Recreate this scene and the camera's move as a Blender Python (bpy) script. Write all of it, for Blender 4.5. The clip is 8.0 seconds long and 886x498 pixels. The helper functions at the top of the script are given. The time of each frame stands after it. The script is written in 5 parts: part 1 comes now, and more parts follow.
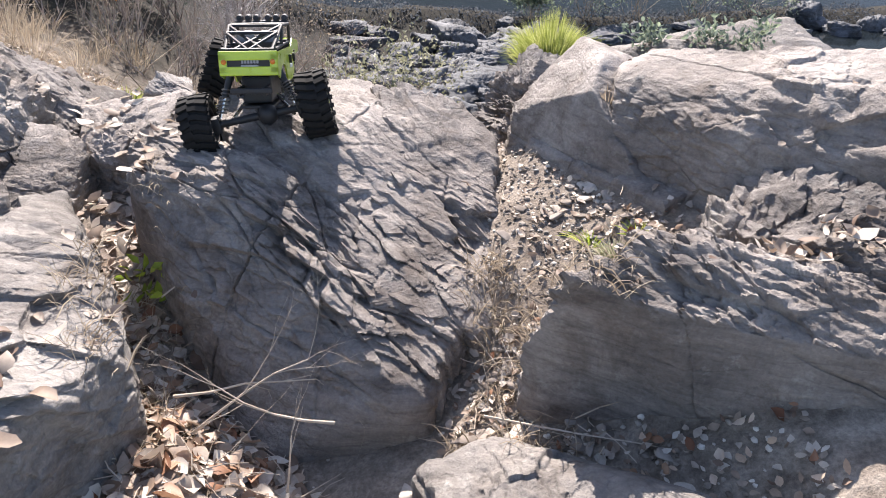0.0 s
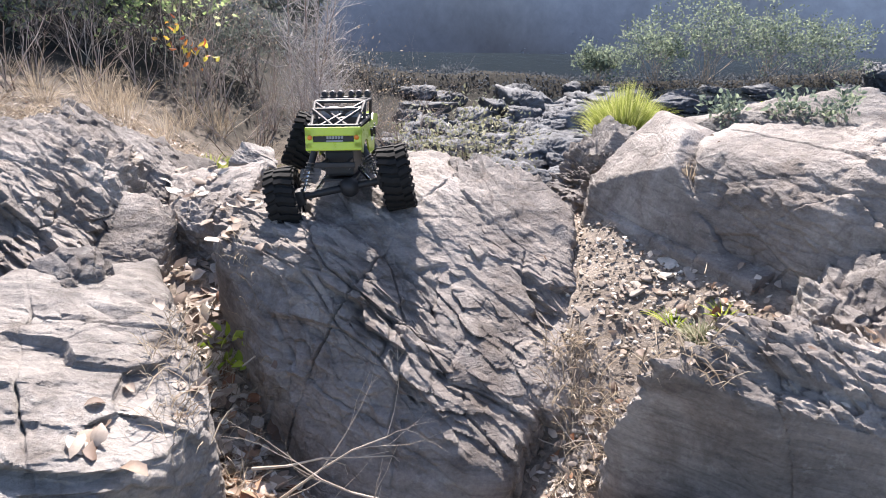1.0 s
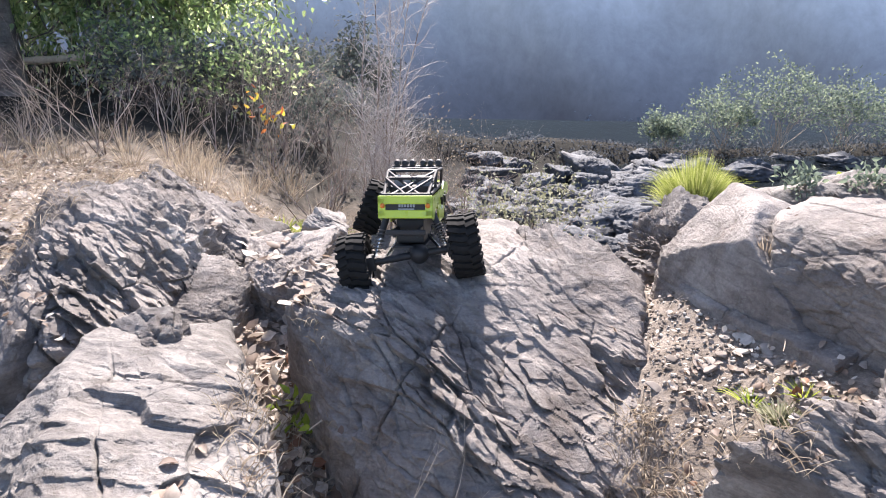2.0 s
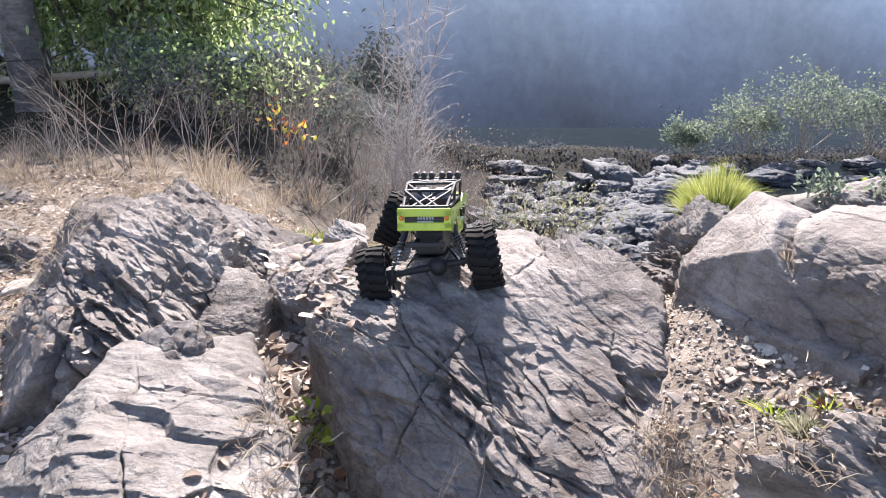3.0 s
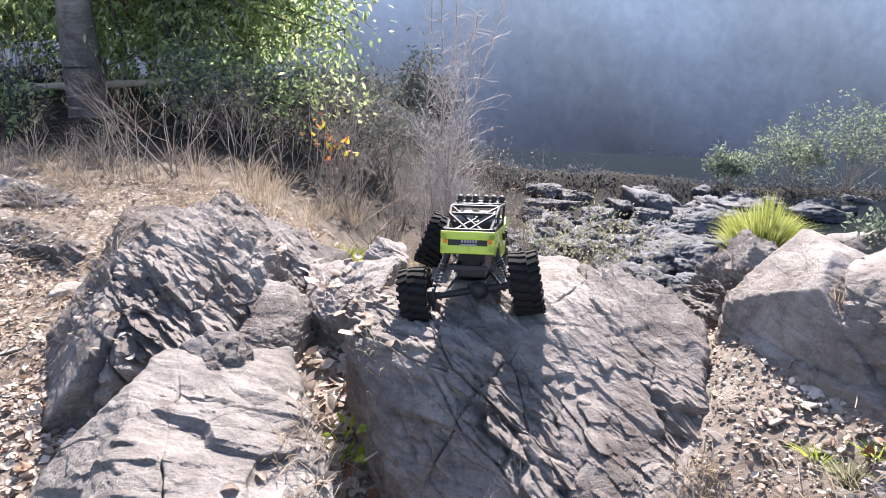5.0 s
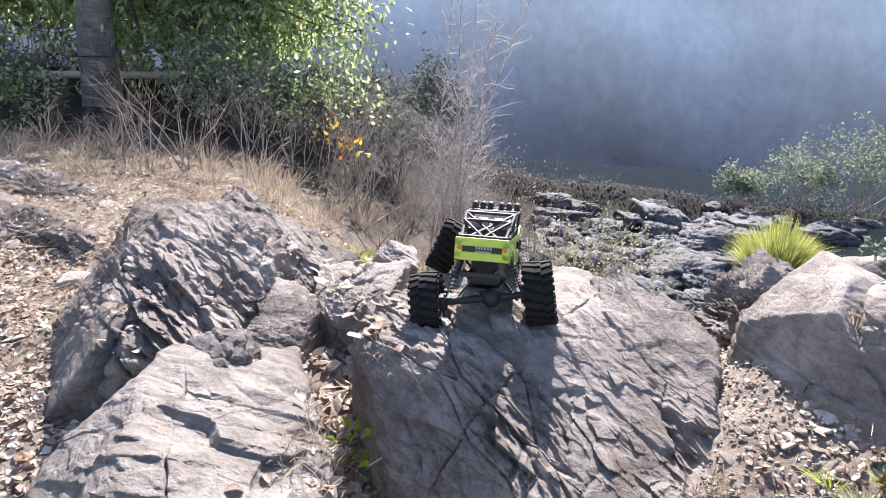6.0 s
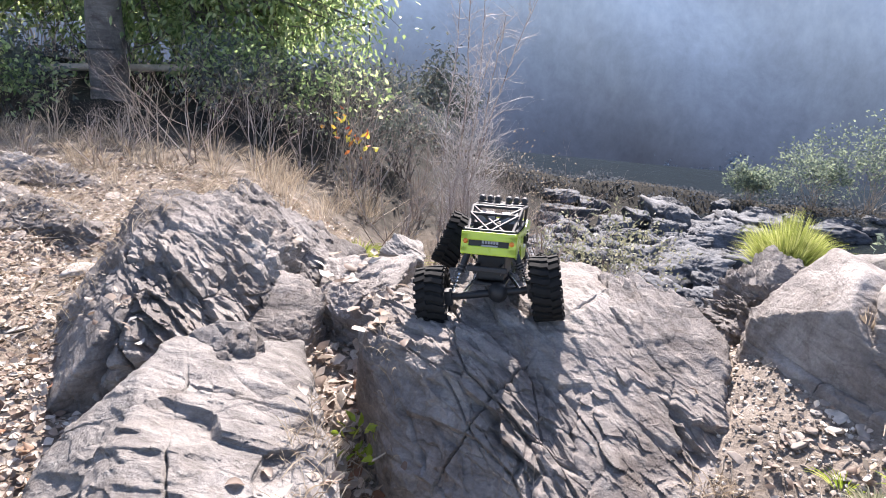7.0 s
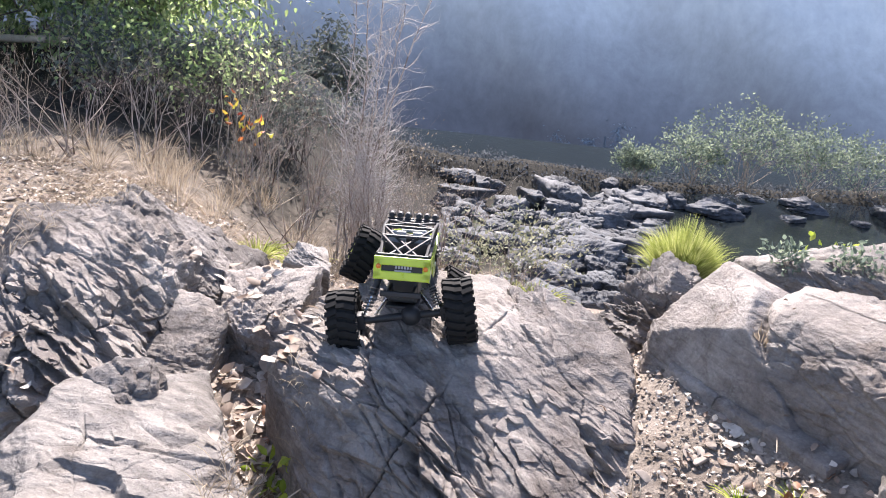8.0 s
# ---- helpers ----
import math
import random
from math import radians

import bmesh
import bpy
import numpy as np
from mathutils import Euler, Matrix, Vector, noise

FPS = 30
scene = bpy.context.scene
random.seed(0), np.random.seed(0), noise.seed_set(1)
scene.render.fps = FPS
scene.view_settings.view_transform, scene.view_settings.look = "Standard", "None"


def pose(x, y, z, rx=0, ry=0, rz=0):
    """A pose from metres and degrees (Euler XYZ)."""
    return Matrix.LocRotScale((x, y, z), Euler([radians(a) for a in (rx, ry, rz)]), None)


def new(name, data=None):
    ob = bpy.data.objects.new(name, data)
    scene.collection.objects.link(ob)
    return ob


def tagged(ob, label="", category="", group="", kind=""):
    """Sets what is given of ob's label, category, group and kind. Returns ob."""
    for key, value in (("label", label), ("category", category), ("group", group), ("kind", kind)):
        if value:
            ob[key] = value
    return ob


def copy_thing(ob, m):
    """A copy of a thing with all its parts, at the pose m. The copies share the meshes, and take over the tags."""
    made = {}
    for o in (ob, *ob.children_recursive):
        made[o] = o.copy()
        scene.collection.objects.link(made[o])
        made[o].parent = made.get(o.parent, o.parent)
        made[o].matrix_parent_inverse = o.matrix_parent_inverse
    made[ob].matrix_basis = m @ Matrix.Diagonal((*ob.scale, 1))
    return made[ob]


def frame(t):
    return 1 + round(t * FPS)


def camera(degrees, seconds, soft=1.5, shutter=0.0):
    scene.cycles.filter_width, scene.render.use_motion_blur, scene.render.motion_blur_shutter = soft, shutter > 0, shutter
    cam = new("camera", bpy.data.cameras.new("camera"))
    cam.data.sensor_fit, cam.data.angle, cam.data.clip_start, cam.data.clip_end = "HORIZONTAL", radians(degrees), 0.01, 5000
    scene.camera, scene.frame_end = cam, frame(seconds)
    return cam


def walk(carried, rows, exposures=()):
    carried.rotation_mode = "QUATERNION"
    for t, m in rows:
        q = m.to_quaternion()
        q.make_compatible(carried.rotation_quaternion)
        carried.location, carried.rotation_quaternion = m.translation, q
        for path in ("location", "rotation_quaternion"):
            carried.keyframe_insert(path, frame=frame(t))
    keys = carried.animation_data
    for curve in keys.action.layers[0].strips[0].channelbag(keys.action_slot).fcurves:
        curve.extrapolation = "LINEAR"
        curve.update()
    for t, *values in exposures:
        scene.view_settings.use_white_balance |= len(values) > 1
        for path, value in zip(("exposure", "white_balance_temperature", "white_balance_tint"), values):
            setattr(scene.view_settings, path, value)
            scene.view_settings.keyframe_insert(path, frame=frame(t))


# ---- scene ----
cam = camera(62, 8.0, 1.0)
PATH = [
    (0.0, pose(0.038, -0.018, 0.811, 59.26, -3.57, -11.86)),
    (0.5, pose(0.042, 0.005, 0.801, 59.42, -2.69, -10.03)),
    (1.0, pose(0.005, 0.007, 0.837, 63.47, -2.27, -7.24)),
    (1.5, pose(-0.010, 0.008, 0.846, 66.90, -1.98, -4.05)),
    (3.0, pose(-0.002, 0.001, 0.861, 68.78, -0.41, -0.86)),
    (3.5, pose(0.000, 0.000, 0.863, 69.00, 0.00, 0.00)),
    (4.0, pose(-0.002, -0.003, 0.865, 69.04, 0.20, 0.79)),
    (4.5, pose(-0.003, -0.005, 0.870, 69.44, -0.31, 1.73)),
    (5.0, pose(-0.024, 0.005, 0.869, 70.15, -2.04, 2.43)),
    (6.5, pose(-0.046, 0.028, 0.859, 70.43, -4.68, 4.02)),
    (7.0, pose(-0.042, 0.037, 0.854, 70.08, -4.57, 4.32)),
    (7.5, pose(-0.039, 0.055, 0.857, 69.70, -4.62, 3.88)),
    (8.0, pose(-0.094, 0.105, 0.952, 68.27, -6.86, -3.75)),
]
walk(cam, PATH, ((0.0, 1.42, 6650, 17), (1.0, 1.50, 6550, 17.5), (1.5, 1.56, 6500, 19), (8.0, 1.58, 6500, 19.5)))

# ---- light ----
SUN_AZ, SUN_EL = 2.0, 39.0          # degrees east of straight ahead, above the horizon
world = bpy.data.worlds.new("world")
scene.world = world
world.use_nodes = True
wn = world.node_tree.nodes
sky = wn.new("ShaderNodeTexSky")
sky.sky_type, sky.sun_disc = "NISHITA", False
sky.sun_elevation, sky.sun_rotation = radians(SUN_EL), radians(SUN_AZ)
wn["Background"].inputs[1].default_value = 0.106
world.node_tree.links.new(sky.outputs[0], wn["Background"].inputs[0])
sun = new("sun", bpy.data.lights.new("sun", "SUN"))
sun.data.energy, sun.data.angle, sun.data.color = 5.0, radians(0.55), (1.0, 0.95, 0.87)
sun_way = Vector((math.sin(radians(SUN_AZ)) * math.cos(radians(SUN_EL)),
                  math.cos(radians(SUN_AZ)) * math.cos(radians(SUN_EL)), math.sin(radians(SUN_EL))))
sun.matrix_basis = Matrix.Translation(sun_way * 30) @ sun_way.to_track_quat("Z", "Y").to_matrix().to_4x4()


# ---- materials ----
def shader(name, rough=0.8, metal=0.0, spec=0.3):
    m = bpy.data.materials.new(name)
    m.use_nodes = True
    nt = m.node_tree
    b = nt.nodes["Principled BSDF"]
    b.inputs["Roughness"].default_value = rough
    b.inputs["Metallic"].default_value = metal
    b.inputs["Specular IOR Level"].default_value = spec
    return m, nt, b


def node(nt, kind, **inputs):
    n = nt.nodes.new(kind)
    for k, v in inputs.items():
        n.inputs[k.replace("_", " ")].default_value = v
    return n


def ramp(nt, source, stops):
    r = nt.nodes.new("ShaderNodeValToRGB")
    while len(r.color_ramp.elements) < len(stops):
        r.color_ramp.elements.new(0.5)
    for e, (at, c) in zip(r.color_ramp.elements, stops):
        e.position, e.color = at, (*c, 1)
    nt.links.new(source, r.inputs[0])
    return r.outputs[0]


def mix(nt, kind, fac, a, b):
    n = nt.nodes.new("ShaderNodeMix")
    n.data_type, n.blend_type = "RGBA", kind
    for sock, v in ((n.inputs[0], fac), (n.inputs[6], a), (n.inputs[7], b)):
        if hasattr(v, "is_linked"):
            nt.links.new(v, sock)
        else:
            sock.default_value = v if sock == n.inputs[0] else (*v, 1)
    return n.outputs[2]


def coords(nt, scale=(1, 1, 1), turn=(0, 0, 0)):
    g = nt.nodes.new("ShaderNodeNewGeometry")
    m = nt.nodes.new("ShaderNodeMapping")
    m.inputs["Scale"].default_value = scale
    m.inputs["Rotation"].default_value = [radians(a) for a in turn]
    nt.links.new(g.outputs["Position"], m.inputs[0])
    return m.outputs[0]


def noise_tex(nt, vec, scale, detail=6, rough=0.6, distort=0.0):
    n = node(nt, "ShaderNodeTexNoise", Scale=scale, Detail=detail, Roughness=rough, Distortion=distort)
    nt.links.new(vec, n.inputs["Vector"])
    return n.outputs[0]


def bump(nt, b, layers):
    last = None
    for height, dist, strength in layers:
        n = nt.nodes.new("ShaderNodeBump")
        n.inputs["Distance"].default_value, n.inputs["Strength"].default_value = dist, strength
        nt.links.new(height, n.inputs["Height"])
        if last:
            nt.links.new(last, n.inputs["Normal"])
        last = n.outputs[0]
    nt.links.new(last, b.inputs["Normal"])


def rock_material(name, dark, mid, light, turn=(0, 0, 0), lichen=0.3):
    """Foliated grey stone: banding along the grain, pale weathered skin, pits and lichen specks."""
    m, nt, b = shader(name, 0.78, 0, 0.35)
    flat = coords(nt)
    band = coords(nt, (5, 22, 60), turn)
    big = noise_tex(nt, flat, 3.2, 5, 0.6)
    bands = noise_tex(nt, band, 1.0, 8, 0.65, 0.4)
    fine = noise_tex(nt, flat, 160, 4, 0.7)
    col = ramp(nt, big, ((0.3, dark), (0.52, mid), (0.72, light)))
    col = mix(nt, "OVERLAY", 0.55, col, ramp(nt, bands, ((0.3, (0.22, 0.22, 0.23)), (0.5, (0.5, 0.5, 0.5)), (0.72, (0.78, 0.77, 0.74)))))
    col = mix(nt, "OVERLAY", 0.45, col, ramp(nt, fine, ((0.3, (0.3, 0.3, 0.3)), (0.7, (0.7, 0.7, 0.7)))))
    spots = noise_tex(nt, flat, 24, 8, 0.75)
    col = mix(nt, "MIX", ramp(nt, spots, ((0.57, (0, 0, 0)), (0.66, (lichen, lichen, lichen)))), col, (0.5, 0.49, 0.44))
    stain = noise_tex(nt, flat, 7, 6, 0.7, 0.6)
    col = mix(nt, "MULTIPLY", 0.7, col, ramp(nt, stain, ((0.34, (0.42, 0.36, 0.32)), (0.5, (1, 1, 1)))))
    vor = nt.nodes.new("ShaderNodeTexVoronoi")
    vor.feature = "DISTANCE_TO_EDGE"
    vor.inputs["Scale"].default_value = 1.0
    warp = mix(nt, "MIX", 0.12, coords(nt, (4, 9, 30), turn), (0, 0, 0))
    add = nt.nodes.new("ShaderNodeVectorMath")
    jit = node(nt, "ShaderNodeTexNoise", Scale=9.0, Detail=4.0)
    nt.links.new(flat, jit.inputs["Vector"])
    nt.links.new(warp, add.inputs[0])
    nt.links.new(jit.outputs[1], add.inputs[1])
    nt.links.new(add.outputs[0], vor.inputs["Vector"])
    seam = ramp(nt, vor.outputs["Distance"], ((0.0, (0, 0, 0)), (0.07, (1, 1, 1))))
    col = mix(nt, "MULTIPLY", 0.22, col, ramp(nt, vor.outputs["Distance"], ((0.0, (0.25, 0.23, 0.22)), (0.05, (1, 1, 1)))))
    nt.links.new(col, b.inputs["Base Color"])
    bump(nt, b, ((seam, 0.004, 0.3), (bands, 0.009, 0.7), (spots, 0.007, 0.8), (fine, 0.004, 0.9)))
    return m


def ramp_range(nt, source, low, high):
    r = nt.nodes.new("ShaderNodeMapRange")
    r.inputs[1].default_value, r.inputs[2].default_value = low, high
    nt.links.new(source, r.inputs[0])
    return r.outputs[0]


def soil_material(name, dark, mid, light):
    m, nt, b = shader(name, 0.95, 0, 0.15)
    flat = coords(nt)
    big, mid_n, fine = noise_tex(nt, flat, 1.6, 6), noise_tex(nt, flat, 14, 8, 0.7), noise_tex(nt, flat, 130, 5, 0.75)
    col = ramp(nt, mid_n, ((0.32, dark), (0.5, mid), (0.68, light)))
    col = mix(nt, "OVERLAY", 0.6, col, ramp(nt, fine, ((0.3, (0.2, 0.2, 0.2)), (0.7, (0.8, 0.78, 0.74)))))
    up = nt.nodes.new("ShaderNodeSeparateXYZ")
    nt.links.new(coords(nt, (1, 1, 1)), up.inputs[0])
    edge = nt.nodes.new("ShaderNodeMath")
    edge.operation = "MULTIPLY_ADD"
    edge.inputs[1].default_value = 3.0
    nt.links.new(big, edge.inputs[0])
    nt.links.new(up.outputs[1], edge.inputs[2])
    # soil turns near black towards the back: the woods' shade painted in
    woods = ramp(nt, ramp_range(nt, edge.outputs[0], 4.3, 5.8), ((0.0, (0, 0, 0)), (1.0, (1, 1, 1))))
    col = mix(nt, "MIX", woods, col, ramp(nt, mid_n, ((0.32, (0.012, 0.012, 0.010)), (0.68, (0.045, 0.042, 0.034)))))
    col = mix(nt, "MULTIPLY", 0.6, col, ramp(nt, big, ((0.35, (0.5, 0.45, 0.4)), (0.6, (1, 1, 1)))))
    nt.links.new(col, b.inputs["Base Color"])
    bump(nt, b, ((mid_n, 0.02, 0.6), (fine, 0.004, 0.8)))
    return m


def random_material(name, stops, rough=0.7, spec=0.2, through_light=0.0, scale=60, per="island", grain=0.35):
    """Small separate pieces: each takes its own tone from the stops."""
    m, nt, b = shader(name, rough, 0, spec)
    if per == "island":
        r = nt.nodes.new("ShaderNodeNewGeometry").outputs["Random Per Island"]
    else:
        r = nt.nodes.new("ShaderNodeObjectInfo").outputs["Random"]
    col = ramp(nt, r, stops)
    n = noise_tex(nt, coords(nt), scale, 4, 0.7)
    col = mix(nt, "OVERLAY", grain, col, ramp(nt, n, ((0.3, (0.25, 0.25, 0.25)), (0.7, (0.75, 0.75, 0.75)))))
    nt.links.new(col, b.inputs["Base Color"])
    if through_light:
        t = nt.nodes.new("ShaderNodeBsdfTranslucent")
        nt.links.new(col, t.inputs[0])
        mixer = nt.nodes.new("ShaderNodeMixShader")
        mixer.inputs[0].default_value = through_light
        nt.links.new(b.outputs[0], mixer.inputs[1])
        nt.links.new(t.outputs[0], mixer.inputs[2])
        nt.links.new(mixer.outputs[0], nt.nodes["Material Output"].inputs[0])
    return m


ROCK = rock_material("schist", (0.13, 0.113, 0.101), (0.25, 0.222, 0.20), (0.41, 0.373, 0.34), (20, 35, 40))
ROCK_PALE = rock_material("pale_schist", (0.13, 0.117, 0.106), (0.218, 0.20, 0.183), (0.325, 0.302, 0.278), (10, 15, -20))
# darker copy of the schist; paints shade on the ridge, flank and rear rock
ROCK_DARK_SHADE = rock_material("dark_shade_schist", (0.085, 0.074, 0.068), (0.17, 0.152, 0.14), (0.32, 0.293, 0.27), (35, 10, 15))
# creek stone grey with the blue of the haze put into it
ROCK_CREEK_HAZE = rock_material("creek_stone", (0.055, 0.060, 0.068), (0.098, 0.105, 0.116), (0.18, 0.188, 0.20), (0, 0, 30), 0.1)
SOIL = soil_material("litter_soil", (0.12, 0.10, 0.083), (0.255, 0.22, 0.187), (0.42, 0.372, 0.322))


# ---- shapes ----
def lattice(p, seed):
    """Pseudo-random values in -1..1 at whole-number places."""
    h = (p[..., 0] * 374761393 + p[..., 1] * 668265263 + p[..., 2] * 1274126177 + seed * 1013904223) & 0xFFFFFFFF
    h = ((h ^ (h >> 13)) * 1274126177) & 0xFFFFFFFF
    h = (h ^ (h >> 16)) & 0xFFFF
    return h / 32767.5 - 1


def value_noise(p, seed=0):
    i = np.floor(p).astype(np.int64)
    f = p - i
    f = f * f * f * (f * (f * 6 - 15) + 10)
    total = 0
    for dx in (0, 1):
        for dy in (0, 1):
            for dz in (0, 1):
                w = (f[..., 0] if dx else 1 - f[..., 0]) * (f[..., 1] if dy else 1 - f[..., 1]) * (f[..., 2] if dz else 1 - f[..., 2])
                total = total + w * lattice(i + (dx, dy, dz), seed)
    return total


def fbm(p, octaves=4, seed=0, gain=0.5):
    total, a = 0, 1.0
    for k in range(octaves):
        total = total + a * value_noise(p * 2.03 ** k + 17.3 * k, seed + k)
        a *= gain
    return total


def cube_sphere(n):
    """Directions and quads of a cube blown up to a sphere, n quads along an edge."""
    g = np.tan(np.linspace(-math.pi / 4, math.pi / 4, n + 1))
    verts, index, quads = [], {}, []
    for axis in range(3):
        for side in (-1, 1):
            ids = np.zeros((n + 1, n + 1), dtype=int)
            for i in range(n + 1):
                for j in range(n + 1):
                    c = [0.0, 0.0, 0.0]
                    c[axis], c[(axis + 1) % 3], c[(axis + 2) % 3] = side, g[i], g[j]
                    key = (round(c[0], 6), round(c[1], 6), round(c[2], 6))
                    if key not in index:
                        index[key] = len(verts)
                        verts.append(c)
                    ids[i, j] = index[key]
            for i in range(n):
                for j in range(n):
                    q = (ids[i, j], ids[i + 1, j], ids[i + 1, j + 1], ids[i, j + 1])
                    quads.append(q if side > 0 else q[::-1])
    v = np.array(verts)
    return v / np.linalg.norm(v, axis=1, keepdims=True), np.array(quads)


SPHERES = {}


def sphere_grid(n):
    if n not in SPHERES:
        SPHERES[n] = cube_sphere(n)
    return SPHERES[n]


def mesh_from(name, verts, faces, material, smooth=True):
    me = bpy.data.meshes.new(name)
    verts, faces = np.asarray(verts, dtype=float), np.asarray(faces, dtype=int)
    k = faces.shape[1]
    me.vertices.add(len(verts))
    me.vertices.foreach_set("co", verts.ravel())
    me.loops.add(faces.size)
    me.loops.foreach_set("vertex_index", faces.ravel())
    me.polygons.add(len(faces))
    me.polygons.foreach_set("loop_start", np.arange(0, faces.size, k))
    me.polygons.foreach_set("use_smooth", np.full(len(faces), smooth))
    me.materials.append(material)
    me.update(calc_edges=True)
    me.validate()
    return me


def unit(az, el):
    a, e = np.radians(az), np.radians(el)
    return np.stack([np.cos(a) * np.cos(e), np.sin(a) * np.cos(e), np.sin(e)], -1)


def facets(q, seed, lift=0.0, tilt=0.9, jitter=0.42, worn=0.05, crack=0.0):
    """Broken plates: every cell of a random mosaic has its own height and tilt; lift slopes all of them up across the grain, crack opens the joints."""
    cell = np.floor(q).astype(np.int64)
    first, second = np.full(len(q), 9.0), np.full(len(q), 9.0)
    height, beside = np.zeros(len(q)), np.zeros(len(q))
    for dx in (-1, 0, 1):
        for dy in (-1, 0, 1):
            for dz in (-1, 0, 1):
                c = cell + (dx, dy, dz)
                off = q - c - 0.5 - jitter * np.stack([lattice(c, seed), lattice(c, seed + 1), lattice(c, seed + 2)], -1)
                d = np.sqrt(np.sum(off * off, axis=1))
                h = lattice(c, seed + 3) + off[:, 0] * (lift + tilt * lattice(c, seed + 4)) + tilt * (off[:, 1] * lattice(c, seed + 5) + off[:, 2] * lattice(c, seed + 6))
                closer, next_closer = d < first, d < second
                second = np.where(closer, first, np.where(next_closer, d, second))
                beside = np.where(closer, height, np.where(next_closer, h, beside))
                first, height = np.where(closer, d, first), np.where(closer, h, height)
    w = 0.5 + 0.5 * np.clip((second - first) / worn, 0, 1)
    return height * w + beside * (1 - w) - crack * np.clip(1 - (second - first) / 0.045, 0, 1)


def chipped(q, seed):
    """Flat chips that meet in sharp creases: the lowest of many tilted planes."""
    cell = np.floor(q).astype(np.int64)
    low = np.full(len(q), 9.0)
    for dx in (-1, 0, 1):
        for dy in (-1, 0, 1):
            for dz in (-1, 0, 1):
                c = cell + (dx, dy, dz)
                off = q - c - 0.5 - 0.42 * np.stack([lattice(c, seed), lattice(c, seed + 1), lattice(c, seed + 2)], -1)
                h = 0.45 * lattice(c, seed + 3) + 1.1 * (off[:, 0] * lattice(c, seed + 4) + off[:, 1] * lattice(c, seed + 5) + off[:, 2] * lattice(c, seed + 6))
                low = np.minimum(low, h + 1.1 * np.sum(off * off, axis=1))
    return low


def stone_points(cuts, n, seed, centre=(0, 0, 0), soft=0.05, crag=0.02, step=0.012, layers=16, grain=(30, 60), coarse=4.0, block=7.0,
                 smooth_side=0.0, fissures=(), ledges=1.0, long=0.28, joints=0.9):
    """A block of stone: a ball cut flat along planes (azimuth, elevation, distance), its edges worn by soft,
    then weathered: lumps of height crag, broken blocks and layers of height step across the grain's direction.
    smooth_side: how far faces turned to -y are left plain. fissures: cracks along planes (azimuth, elevation, distance, depth)."""
    dirs, quads = sphere_grid(n)
    c = np.array(cuts, dtype=float)
    normals = unit(c[:, 0], c[:, 1])
    cosines = np.maximum(dirs @ normals.T, 1e-3)
    reach = c[:, 2] / cosines
    power = 1.0 / soft
    r = (np.sum(reach ** -power, axis=1)) ** (-1 / power)
    p = dirs * r[:, None]
    w = p + np.array(centre)
    facing = normals[np.argmin(reach, axis=1)]
    plain = 1 - smooth_side * np.clip(-facing[:, 1] * 1.4 - np.maximum(facing[:, 2], 0) * 0.6, 0, 1)
    g = unit(*grain)
    side = np.cross(g, (0, 0, 1.0))
    side /= np.linalg.norm(side)
    along = np.cross(g, side)
    q = np.stack([w @ g, w @ side, w @ along], -1)
    wobble = np.stack([fbm(q * 6, 2, seed + 81), fbm(q * 6, 2, seed + 83), fbm(q * 6, 2, seed + 85)], -1)
    qw = q + 0.010 * wobble
    rough = np.clip(0.75 + 0.9 * value_noise(q * (coarse * 0.8), seed + 21), 0.25, 1.3) * plain
    d = crag * fbm(q * (coarse * 1.6, coarse, coarse), 2, seed, 0.5)
    # plates of three sizes lying along the grain, long and thin, all stepping the same way
    d = d + step * rough * (1.05 * facets(qw * (layers, layers * long, layers * long * 1.15), seed + 100, 1.2 * ledges, 0.6, 0.42, 0.05, joints)
                            + 0.85 * facets(qw * (layers * 2.6, layers * long * 3.0, layers * long * 3.3), seed + 120, 0.9 * ledges, 0.8, 0.42, 0.08, 0.4 * joints)
                            + 0.42 * facets(qw * (layers * 6, layers * 2.6, layers * 2.8), seed + 140, 0.5, 1.1, 0.42, 0.15))
    # chipped corners
    d = d + step * plain * 0.35 * chipped(qw * (block * 1.6, block, block), seed + 200)
    d = d + 0.10 * crag * fbm(q * (90, 50, 50), 2, seed + 50, 0.6)
    for az, el, dist, depth in fissures:
        f = np.abs(p @ unit(az, el) - dist + 0.010 * fbm(w * 5, 3, seed + 60))
        d = d - depth * np.clip(1 - f / 0.0035, 0, 1) * np.clip(0.6 + value_noise(w * 7, seed + 66), 0.1, 1)
    return p + dirs * d[:, None], quads


def boulder(name, label, at, cuts, material, n=60, seed=1, **shape):
    v, q = stone_points(cuts, n, seed, at, **shape)
    me = mesh_from(name, v, q, material)
    me.set_sharp_from_angle(angle=radians(28))
    ob = new(name, me)
    ob.location = at
    return tagged(ob, label, "rock", "boulders", "")


# ---- ground ----
def ss(a, b, x):
    t = np.clip((x - a) / (b - a), 0, 1)
    return t * t * (3 - 2 * t)


